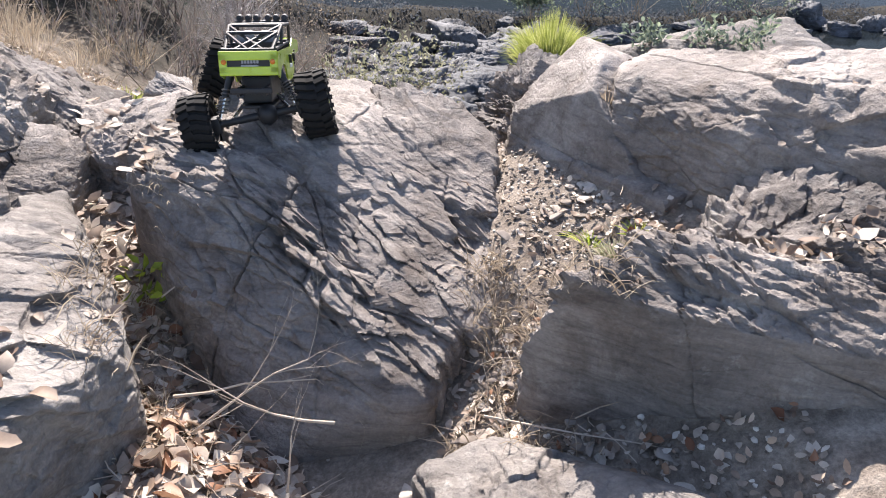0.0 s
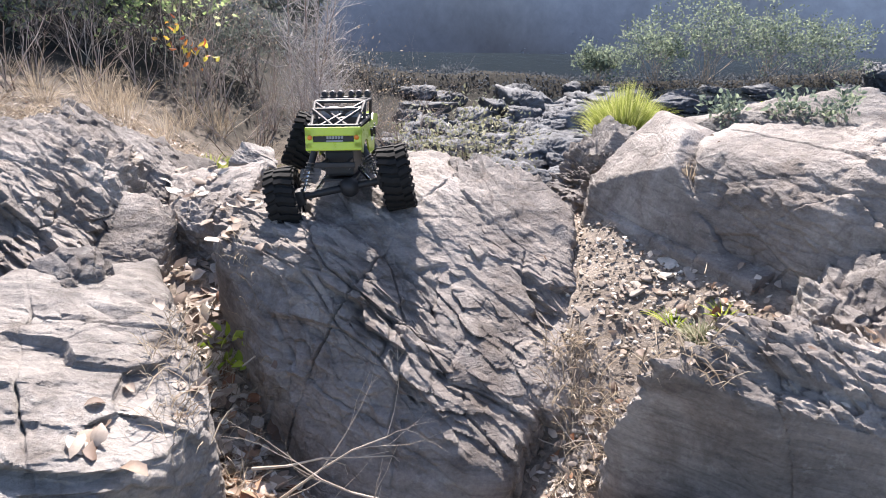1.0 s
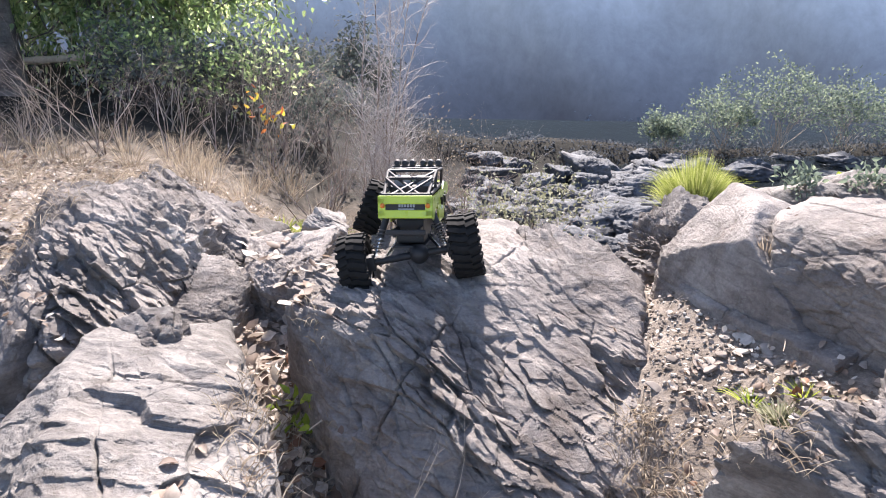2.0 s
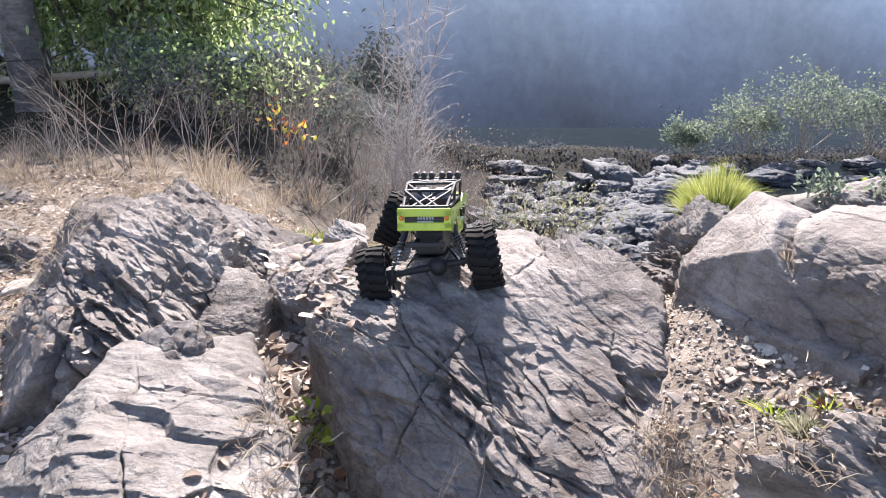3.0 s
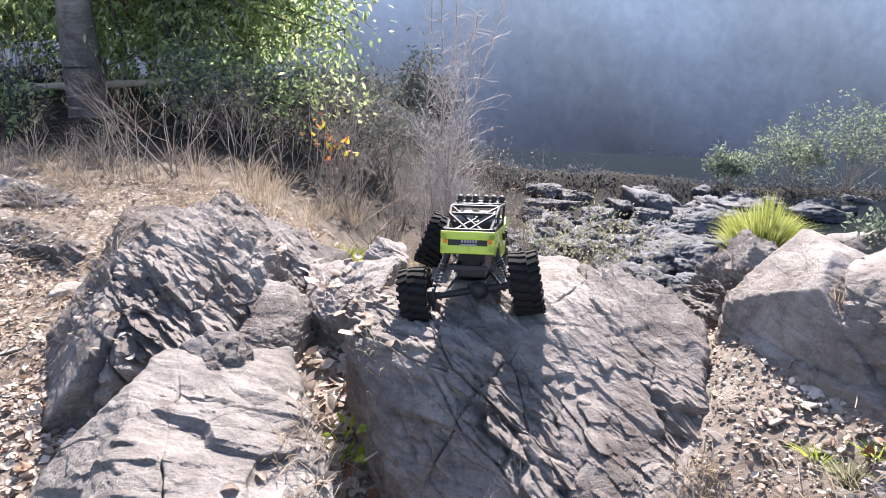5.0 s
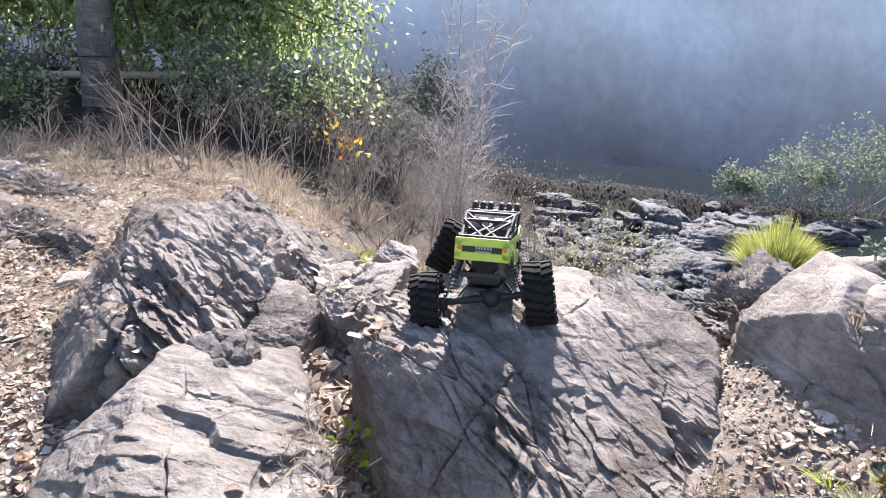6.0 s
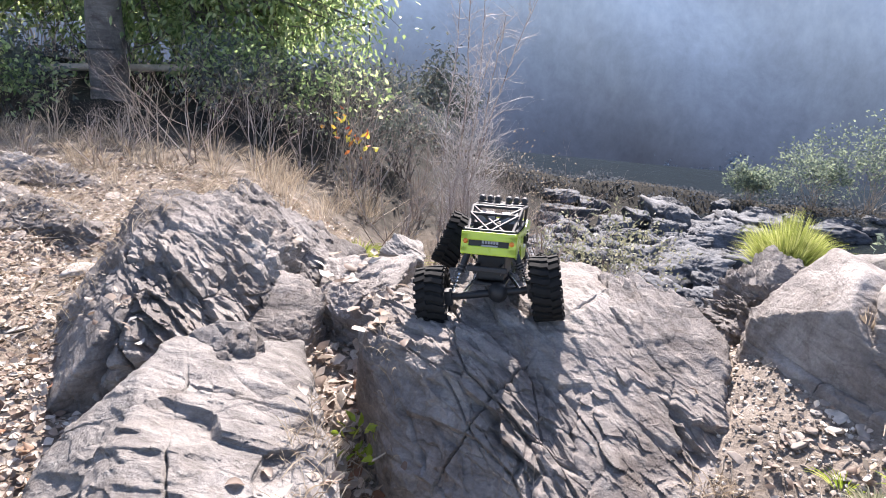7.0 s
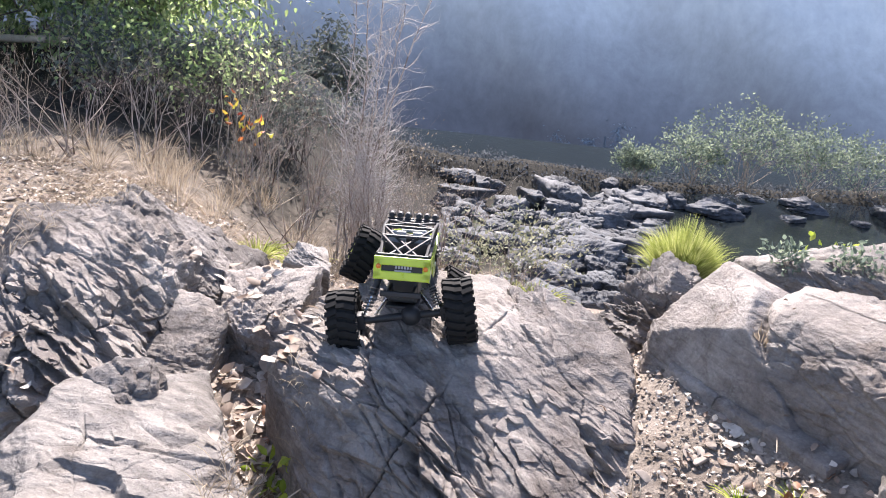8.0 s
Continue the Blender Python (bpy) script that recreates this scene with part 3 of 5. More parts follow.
def grow(segs, tips, p, d, length, r, depth, bend=0.25, kids=3, lift=0.1):
    """A branch of five pieces that throws side branches."""
    n = 4
    for i in range(n):
        d = (d + direction() * bend + Vector((0, 0, lift))).normalized()
        q = p + d * (length / n)
        r2 = r * (1 - 0.23)
        segs.append((tuple(p), tuple(q), r, r2))
        p, r = q, r2
        if depth > 0 and i >= 1:
            for _ in range(kids if i == n - 1 else max(1, kids - 1)):
                side = (d + direction() * 0.8).normalized()
                grow(segs, tips, p, side, length * rnd(0.45, 0.7), r * 0.62, depth - 1, bend, kids, lift)
    if depth == 0:
        tips.append((tuple(p), tuple(d)))


def shrub(name, label, x, y, height, width, stems, depth, twig, leaf=None, per_tip=1, size=0.02, lean=(0, 0), r=0.004, bend=0.22, kids=2, z=None, lift=0.06, leaf_label=""):
    base = Vector((x, y, (ground_point(x, y) if z is None else z) - 0.01))
    top = new(name)
    top.location = base
    segs, tips = [], []
    for _ in range(stems):
        d = Vector((rnd(-1, 1) * width / height + lean[0], rnd(-1, 1) * width / height * 0.7 + lean[1], 1)).normalized()
        root = Vector((rnd(-1, 1) * width * 0.12, rnd(-1, 1) * width * 0.12, 0))
        grow(segs, tips, root, d, height * rnd(0.4, 0.62), r * rnd(0.7, 1.2), depth, bend, kids, lift)
    piece("brush", segments_mesh("brush", segs, twig, 3), top, "", "stuff")
    if leaf and tips:
        at, way, up = [], [], []
        for p, d in tips:
            for _ in range(per_tip):
                at.append(np.array(p) + np.array(direction()) * size * 1.2)
                way.append(np.array(d) + np.array(direction()) * 1.0 + np.array((0, 0, -0.3)))
                up.append(np.array(direction()))
        k = len(at)
        piece("foliage", leaves_mesh("foliage", at, way, up, np.random.uniform(0.6, 1.3, k) * size, np.random.uniform(0.35, 0.6, k) * size, leaf), top, leaf_label, "stuff")
    return tagged(top, label, "shrub", "bushes along the bank", "")


def tuft(name, label, x, y, z, blades, height, spread, material, droop=0.5, width=0.004, category="grass", group="", bias=(0, 0)):
    root = new(name)
    root.location = (x, y, z)
    a = np.random.uniform(0, 2 * math.pi, blades)
    k = np.sqrt(np.random.uniform(0, 1, blades))
    out = np.stack([np.cos(a), np.sin(a), 0 * a], -1) * k[:, None]
    h = height * np.random.uniform(0.55, 1.1, blades)
    roots = out * spread * 0.35
    tips = roots + out * (spread * np.random.uniform(0.4, 1.2, blades))[:, None] + np.array([[bias[0], bias[1], 0]]) * h[:, None] + np.stack([0 * h, 0 * h, h * (1 - droop * k * 0.6)], -1)
    bend = np.stack([0 * h, 0 * h, h * droop * 0.28 * k], -1)
    piece("sward", blades_mesh("sward", roots, tips, bend, np.random.uniform(0.6, 1.2, blades) * width, material), root, "", "stuff")
    return tagged(root, label, category, group, "")


# ---- creek stones ----
def stone_mesh(name, seed, material, n=12, flat=0.6, crag=0.08, step=0.05):
    rng = random.Random(seed)
    cuts = [(rng.uniform(0, 360), rng.uniform(-35, 45), rng.uniform(0.7, 1.0)) for _ in range(9)] + [(0, 88, flat), (0, -90, flat), (rng.uniform(0, 360), 65, flat * 1.08)]
    v, q = stone_points(cuts, n, seed, (seed * 3.1, 0, 0), soft=0.08, crag=crag, step=step, layers=4, coarse=1.2, block=1.6)
    return mesh_from(name, v, q, material)


def build_creek_stones():
    kinds = [stone_mesh("creek_stone", 200 + k, ROCK_CREEK_HAZE, 20, 0.5, 0.10, 0.07) for k in range(7)]
    rng = random.Random(5)
    spots = []
    for _ in range(210):
        y = rng.uniform(2.9, 6.0)
        x = rng.uniform(0.05, 1.9) + (y - 3) * 0.17 + (rng.uniform(0, 2.2) if y < 3.9 and rng.random() < 0.25 else 0)
        spots.append((x, y, rng.uniform(0.035, 0.11) * (0.7 + 0.10 * y)))
    for _ in range(70):
        y = rng.uniform(4.4, 6.3)
        spots.append((rng.uniform(0.5, 1.6) + (y - 3) * 0.3, y, rng.uniform(0.06, 0.14)))
    for i in range(30):
        x = rng.uniform(0.6, 7.5)
        spots.append((x, rng.uniform(5.8, 6.5) + 0.12 * (x - 0.6), rng.uniform(0.09, 0.20)))
    spots += [(1.85, 5.6, 0.20), (1.75, 4.6, 0.22), (0.95, 3.6, 0.20), (1.25, 4.2, 0.20)]
    for x, y, s in spots:
        ob = new("creek_rock", kinds[rng.randrange(7)])
        ob.location = (x, y, max(ground_point(x, y), -0.93) + 0.28 * s)
        ob.scale = (s * rng.uniform(0.8, 1.3), s * rng.uniform(0.7, 1.1), s * rng.uniform(0.65, 1.2))
        ob.rotation_euler = (rng.uniform(-0.14, 0.14), rng.uniform(-0.14, 0.14), rng.uniform(0, 6.28))
        tagged(ob, "worn grey rock in the creek bed", "rock", "creek bed rocks", "")


build_creek_stones()

# ---- left bank trees ----
def tree(name, label, x, y, z, height, r, lean, limbs, crown, leaves, size, material, seed, droop=0.4, bark=None):
    """crown: (centre x, y, z, half-widths x, y, z) of leafy clumps round the limbs."""
    random.seed(seed)
    top = new(name)
    top.location = (x, y, z)
    segs, tips, p, d = [], [], Vector((0, 0, -0.15)), Vector((lean[0], lean[1], 1)).normalized()
    n = 14
    rr = r * 1.35
    for i in range(n):
        d = (d + direction(0.2) * 0.05).normalized()
        q = p + d * (height / n)
        r2 = r * (1.1 - 0.75 * (i + 1) / n)
        segs.append((tuple(p), tuple(q), rr, r2))
        p, rr = q, r2
    piece("trunk", segments_mesh("trunk", segs, bark or BARK, 10), top)
    limb_segs = []
    cx, cy, cz, wx, wy, wz = crown
    clumps = []
    for i in range(limbs):
        start = Vector(segs[random.randrange(n // 3, n)][0])
        while True:
            e = Vector((rnd(-1, 1), rnd(-1, 1), rnd(-1, 1)))
            if 0.35 < e.length < 1:
                break
        end = Vector((cx - x + e.x * wx, cy - y + e.y * wy, cz - z + e.z * wz))
        mid = start.lerp(end, 0.5) + Vector((rnd(-.1, .1), rnd(-.1, .1), rnd(0.0, 0.25)))
        limb_segs += [(tuple(start), tuple(mid), r * 0.22, r * 0.13), (tuple(mid), tuple(end), r * 0.13, r * 0.04)]
        for _ in range(3):
            twig_end = end + direction() * 0.22
            limb_segs.append((tuple(end), tuple(twig_end), r * 0.05, r * 0.02))
            clumps.append(twig_end)
        clumps.append(mid.lerp(end, 0.6))
    piece("limb_work", segments_mesh("limb_work", limb_segs, bark or BARK, 5), top)
    at, way, up = [], [], []
    for i in range(leaves):
        c = random.choice(clumps)
        o = direction() * (abs(random.gauss(0, 0.16)))
        at.append(c + o)
        way.append(o.normalized() * 0.8 + Vector((0, 0, -droop)) + direction() * 0.5)
        up.append(Vector((0, -0.3, 1)) + direction() * 0.7)
    piece("crown", leaves_mesh("crown", at, way, up, np.random.uniform(0.6, 1.25, leaves) * size, np.random.uniform(0.32, 0.5, leaves) * size, material), top, "", "stuff")
    return tagged(top, label, "tree", "trees on the bank", "")


tree("tree", "leafy green tree with a dark leaning trunk", -2.62, 5.0, ground_point(-2.62, 5.0), 3.4, 0.125, (-0.16, 0.02), 120, (-2.05, 5.6, 0.76, 1.12, 0.40, 0.84), 15000, 0.060, LEAF, 31)
tree("tree", "slim dark tree among green leaves", -2.35, 6.7, ground_point(-2.35, 6.7), 3.6, 0.075, (0.0, 0.0), 70, (-2.9, 6.6, 0.8, 2.0, 0.6, 0.9), 3000, 0.075, LEAF, 32)
tree("tree", "dark tree at the edge of the woods", -4.6, 6.2, ground_point(-4.6, 6.2), 4.0, 0.10, (0.1, 0.0), 60, (-4.1, 6.0, 0.8, 1.2, 0.9, 0.9), 3000, 0.075, LEAF, 33)
# far bark and leaves take the haze of distance into their base colours
FAR_BARK = random_material("haze_tinted_bark", ((0.0, (0.20, 0.23, 0.26)), (1.0, (0.27, 0.30, 0.33))), 0.9, 0.1)
LEAF_FAR = random_material("haze_tinted_leaf", ((0.0, (0.22, 0.26, 0.30)), (0.6, (0.30, 0.35, 0.39)), (1.0, (0.42, 0.47, 0.48))), 0.9, 0.05, 0.15)
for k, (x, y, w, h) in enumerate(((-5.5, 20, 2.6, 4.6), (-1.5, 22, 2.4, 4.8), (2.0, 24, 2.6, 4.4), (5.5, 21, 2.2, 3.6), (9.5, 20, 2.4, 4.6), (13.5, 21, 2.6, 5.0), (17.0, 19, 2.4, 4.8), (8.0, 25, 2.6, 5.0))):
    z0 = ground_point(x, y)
    tree("far_tree", "tree across the valley, tinted blue-green for haze", x, y, z0, h, 0.10, (0.02 * (-1) ** k, 0.0), 40, (x, y, z0 + h * 0.62, w, 1.2, h * 0.42), 5200, 0.11, LEAF_FAR, 50 + k, bark=FAR_BARK)

# ---- shrubs ----
random.seed(77)
for k in range(24):
    x, y = -2.15 + 0.103 * k + rnd(-0.1, 0.1), rnd(2.95, 4.2)
    h = rnd(0.45, 0.8) if k % 4 else rnd(0.8, 1.05)
    h *= 0.45 if x < -1.6 else 0.95
    shrub("dry_shrub", "bare grey-brown dry shrub with tangled twigs", x, y, h, h * 0.6, 8, 2, TWIG if k % 3 else TWIG_PALE, None, 1, 0.02, (rnd(-0.1, 0.3), 0), 0.0038, 0.26)
for k in range(9):
    x, y = -5.6 + 0.40 * k + rnd(-0.15, 0.15), rnd(6.8, 8.2)
    shrub("undergrowth", "dark green undergrowth in the shade of the trees", x, y, rnd(1.0, 1.7), 1.0, 16, 2, TWIG, LEAF, 5, 0.11, (0, 0), 0.008)
for x, y, h in ((0.02, 3.4, 0.75), (0.30, 3.7, 0.6), (-0.4, 4.2, 0.9), (-0.75, 4.4, 0.9)):
    shrub("dry_bush", "tall feathery dry bush, grey and leafless", x, y, h, 0.22 * h, 13, 2, TWIG, STRAW, 1, 0.014, (0, 0), 0.0034, 0.26, 2, None, 0.12)


def plume_bush(x, y, height, half, stems, seed):
    """Tall narrow bush: upright stems feathered all along with short side twigs."""
    random.seed(seed)
    top = new("dry_bush")
    top.location = (x, y, ground_point(x, y) - 0.02)
    segs, tips = [], []
    for _ in range(stems):
        main = []
        p, d = Vector((rnd(-0.05, 0.05), rnd(-0.05, 0.05), 0)), Vector((rnd(-1, 1) * half / height, rnd(-1, 1) * half / height, 1)).normalized()
        h, n = height * rnd(0.55, 1.0), 22
        for i in range(n):
            f = i / n
            d = (d + direction() * 0.10 + Vector((0, 0, 0.05))).normalized()
            q = p + d * (h / n)
            main.append((tuple(p), tuple(q), 0.0055 * (1.05 - 0.8 * f), 0.0055 * (1.05 - 0.8 * (f + 1 / n))))
            p = q
            if i > 2:
                for _ in range(3):
                    side = Vector((rnd(-1, 1), rnd(-1, 1), rnd(0.1, 1.2))).normalized()
                    grow(segs, tips, p, side, (0.20 - 0.10 * f) * rnd(0.5, 1.2), 0.0022, 1, 0.35, 2, 0.03)
        piece("stem", segments_mesh("stem", main, TWIG, 5), top)
    piece("brush", segments_mesh("brush", segs, TWIG_GREY, 3), top, "", "stuff")
    tagged(top, "tall feathery dry bush, pale grey and leafless", "shrub", "bushes along the bank", "")


plume_bush(-0.19, 3.62, 1.75, 0.10, 7, 5)
plume_bush(-0.08, 3.52, 0.85, 0.16, 6, 6)
random.seed(78)
# dark twig copy: shade below the canopy is put into the colour
TWIG_DARK = random_material("shade_dark_twig", ((0.0, (0.05, 0.042, 0.038)), (1.0, (0.15, 0.13, 0.12))), 0.9, 0.1)
for k in range(15):
    x, y = -3.3 + 0.19 * k + rnd(-0.1, 0.1), rnd(4.1, 5.2)
    if -2.75 < x < -2.05:
        continue
    shrub("thicket", "tangled thicket below the trees, coloured dark for the shade there", x, y, rnd(0.42, 0.62), 0.45, 20, 2, TWIG_DARK, LEAF_SHADE if k % 3 else LEAF, 2, 0.04, (rnd(-0.2, 0.2), 0), 0.006, 0.3)
for x, y, h in ((0.44, 2.55, 0.36), (0.30, 2.75, 0.32), (0.50, 2.8, 0.38)):
    shrub("pale_bush", "small bush with silvery dry leaves", x, y, h, 0.14, 7, 2, TWIG, LEAF_GREY, 3, 0.018, (0.1, 0), 0.0025)
shrub("autumn_sapling", "thin sapling with red and yellow autumn leaves", -0.72, 4.0, 0.62, 0.25, 3, 1, TWIG, LEAF_AUTUMN, 3, 0.042, (0.15, 0), 0.006)
for x, y, h, w in ((2.45, 6.85, 0.34, 0.3), (3.05, 6.9, 0.60, 0.45), (3.6, 7.0, 0.82, 0.6), (4.3, 7.05, 0.75, 0.7), (5.0, 7.15, 0.6, 0.7)):
    shrub("bank_shrub", "green shrub on the far creek bank, paled for haze", x, y, h, w, 20, 2, TWIG_PALE, LEAF_HAZY, 7, 0.032, (0, 0), 0.004)
for x, y, h in ((2.05, 3.15, 0.5), (2.5, 3.6, 0.4)):
    shrub("reed_plant", "thin yellow-green reed plant by the water", x, y, h, 0.1, 6, 1, TWIG_PALE, LEAF_LIME, 3, 0.05, (0.05, 0), 0.003, 0.12, 2, None, 0.2)
for x, y, z in ((1.28, 1.95, 0.27), (1.42, 1.9, 0.27), (1.12, 1.98, 0.24)):
    shrub("low_weed", "low green weed growing behind the boulder", x, y, 0.09, 0.1, 8, 1, TWIG_PALE, LEAF_HAZY, 4, 0.022, (0, 0), 0.0012, z=z)
shrub("weed", "small fresh green weed in the rock gap", -0.245, 1.30, 0.10, 0.03, 4, 1, TWIG_PALE, LEAF_LIME, 2, 0.032, (0, -0.1), 0.0015, 0.12, 1, leaf_label="bright green leaves")


# these trees are dark by leaf colour, standing for woods in shadow
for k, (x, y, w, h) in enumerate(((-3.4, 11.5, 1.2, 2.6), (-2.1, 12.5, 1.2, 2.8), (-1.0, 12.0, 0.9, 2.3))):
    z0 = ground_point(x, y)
    tree("woods_tree", "tree at the edge of the far woods with shade-dark leaves", x, y, z0, h * 0.9, 0.07, (0.0, 0.0), 55, (x, y, z0 + h * 0.5, w, 0.7, h * 0.5), 7000, 0.10, LEAF_SHADE, 80 + k)


def bank_cover():
    """Low leafy cover added over the far shore, its dark haze in the leaf colour."""
    rng = np.random.default_rng(4)
    n = 34000
    x, y = rng.uniform(-5, 10, n), rng.uniform(6.3, 7.9, n)
    h = (0.02 + 0.16 * np.clip(fbm(np.stack([x * 1.3, y * 1.3, 0 * x], -1), 3, 9) + 0.3, 0, 1)) * rng.uniform(0, 1, n)
    z = np.maximum(ground_height(x, y), -0.93) + h
    at = np.stack([x, y, z], -1)
    keep = (y - 0.1 * x > 6.3) & ((y - 0.1 * x < 7.0) | (x < 0.2))
    way, up = rng.normal(size=(n, 3)), rng.normal(size=(n, 3)) + (0, -0.3, 0.8)
    way[:, 2] -= 0.2
    L = rng.uniform(0.014, 0.034, n)
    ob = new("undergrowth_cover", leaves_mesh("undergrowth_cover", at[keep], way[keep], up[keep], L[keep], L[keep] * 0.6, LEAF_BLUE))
    tagged(ob, "low leaf cover added on the far bank in dark haze colours", "undergrowth", "", "stuff")


bank_cover()

# ---- grasses ----
np.random.seed(9)
tuft("grass_tuft", "bright green grass tuft behind the boulder", 0.85, 2.08, 0.10, 3000, 0.24, 0.12, GRASS, 0.70, 0.0015)
for x, y in ((0.30, 2.62), (0.46, 2.45), (0.14, 2.8), (-0.5, 2.75), (-0.36, 2.85), (0.55, 2.5)):
    tuft("weed_clump", "yellow-green weed clump at the shrubs' feet", x, y, ground_point(x, y), 130, 0.10, 0.12, GRASS, 0.9, 0.004, "weed", "weeds on the bank")
for k in range(110):
    x, y = (np.random.uniform(-3.0, -1.0) if k % 3 else np.random.uniform(-1.0, 0.6)), np.random.uniform(2.6 if k % 2 else 3.0, 3.8)
    tuft("straw_tuft", "tuft of dry straw-coloured grass", x, y, ground_point(x, y), 34, np.random.uniform(0.07, 0.22), 0.12, STRAW, 0.6, 0.0018, "grass", "dry grass tufts")
tuft("weed_tuft", "thin yellowed grass beside the path stones", 0.43, 1.33, ground_point(0.43, 1.33), 40, 0.06, 0.04, LEAF_LIME, 0.7, 0.002, "weed", "weeds on the bank")
for x, y in ((0.62, 1.13), (0.70, 1.10)):
    tuft("weed_tuft", "thin yellowed grass beside the path stones", x, y, ground_point(x, y), 40, 0.03, 0.05, LEAF_LIME, 0.9, 0.002, "weed", "weeds on the bank")


tuft("dry_sprig", "pale dry sprig in the notch between two boulders", 0.735, 1.40, 0.27, 60, 0.07, 0.03, STRAW, 0.6, 0.002, "plant")
tuft("cushion_plant", "small grey dried plant at the boulder's foot", 0.64, 1.06, ground_point(0.64, 1.06), 260, 0.05, 0.045, LEAF_GREY, 0.8, 0.003, "plant")


def fallen_pole():
    top = new("fallen_pole")
    top.location = (-3.4, 5.35, 0.03)
    segs = [((0, 0, 0), (0.9, 0.1, 0.06), 0.028, 0.026), ((0.9, 0.1, 0.06), (1.9, 0.2, 0.16), 0.026, 0.018)]
    piece("pole", segments_mesh("pole", segs, TWIG_PALE, 8), top)
    tagged(top, "pale fallen tree pole propped against the trunk", "log", "", "")


fallen_pole()

# ---- toy truck ----
def part(name, bm, material, parent, label=""):
    me = bpy.data.meshes.new(name)
    bm.normal_update()
    bm.to_mesh(me)
    bm.free()
    me.materials.append(material)
    ob = new(name, me)
    ob.parent = parent
    return tagged(ob, label)


def smooth(ob, angle=40):
    for f in ob.data.polygons:
        f.use_smooth = True
    ob.data.set_sharp_from_angle(angle=radians(angle))
    return ob


def add_box(bm, centre, size, turn=(0, 0, 0), bevel=0.0):
    m = pose(*centre, *turn) @ Matrix.Diagonal((*size, 1))
    made = bmesh.ops.create_cube(bm, size=1, matrix=m)["verts"]
    if bevel:
        edges = list({e for v in made for e in v.link_edges})
        bmesh.ops.bevel(bm, geom=edges, offset=bevel, segments=2, affect="EDGES", profile=0.6)


def add_tube(bm, points, r, sides=8):
    """A bent bar through points, with closed ends and balls of its own thickness at the bends."""
    for a, b in zip(points, points[1:]):
        a, b = Vector(a), Vector(b)
        d = b - a
        m = Matrix.Translation((a + b) / 2) @ d.to_track_quat("Z", "Y").to_matrix().to_4x4()
        bmesh.ops.create_cone(bm, cap_ends=True, segments=sides, radius1=r, radius2=r, depth=d.length, matrix=m)
    for p in points[1:-1]:
        bmesh.ops.create_icosphere(bm, subdivisions=1, radius=r * 1.02, matrix=Matrix.Translation(p))


def add_lathe(bm, profile, steps=40, axis="X"):
    """Turns a closed profile of (along the axle, radius) round the x axis."""
    rings = []
    for k in range(steps):
        t = 2 * math.pi * k / steps
        rings.append([bm.verts.new((a, r * math.cos(t), r * math.sin(t))) for a, r in profile])
    n = len(profile)
    for k in range(steps):
        A, B = rings[k], rings[(k + 1) % steps]
        for i in range(n):
            j = (i + 1) % n
            bm.faces.new((A[i], A[j], B[j], B[i]))


def add_slab(bm, outline, x0, x1):
    """A flat plate of any outline in (y, z), from x0 to x1."""
    front = [bm.verts.new((x0, y, z)) for y, z in outline]
    back = [bm.verts.new((x1, y, z)) for y, z in outline]
    bm.faces.new(front)
    bm.faces.new(back[::-1])
    n = len(outline)
    for i in range(n):
        j = (i + 1) % n
        bm.faces.new((front[j], front[i], back[i], back[j]))


def plain(name, colour, rough, metal=0.0, spec=0.5, wear=0.25, scale=40, coat=0.0):
    m, nt, b = shader(name, rough, metal, spec)
    n = noise_tex(nt, coords(nt), scale, 6, 0.7)
    dark = tuple(c * (1 - wear) for c in colour)
    lite = tuple(min(1, c * (1 + wear * 0.5)) for c in colour)
    nt.links.new(ramp(nt, n, ((0.3, dark), (0.7, lite))), b.inputs["Base Color"])
    b.inputs["Coat Weight"].default_value = coat
    r = nt.nodes.new("ShaderNodeMapRange")
    r.inputs[3].default_value, r.inputs[4].default_value = rough * 0.8, min(1, rough * 1.25)
    nt.links.new(n, r.inputs[0])
    nt.links.new(r.outputs[0], b.inputs["Roughness"])
    return m


LIME = plain("lime_shell", (0.44, 0.58, 0.03), 0.28, 0, 0.5, 0.12, 30, 0.3)
RUBBER = plain("dusty_rubber", (0.018, 0.0175, 0.017), 0.8, 0, 0.2, 0.4, 90)
BLACK = plain("black_plastic", (0.02, 0.02, 0.022), 0.55, 0, 0.5, 0.3, 60)
GREY = plain("grey_decal", (0.34, 0.35, 0.37), 0.5, 0, 0.4, 0.15, 60)
CHROME = plain("bare_metal", (0.6, 0.6, 0.6), 0.25, 1.0, 0.5, 0.15, 60)
WHITE = plain("white_decal", (0.75, 0.76, 0.74), 0.45, 0, 0.4, 0.1, 60)
AMBER = plain("amber_lens", (0.75, 0.22, 0.03), 0.2, 0, 0.6, 0.1, 60)
DULL = plain("dusty_grey_metal", (0.16, 0.155, 0.15), 0.55, 0.5, 0.5, 0.3, 60)
TYRE_R, TYRE_W = 0.070, 0.060


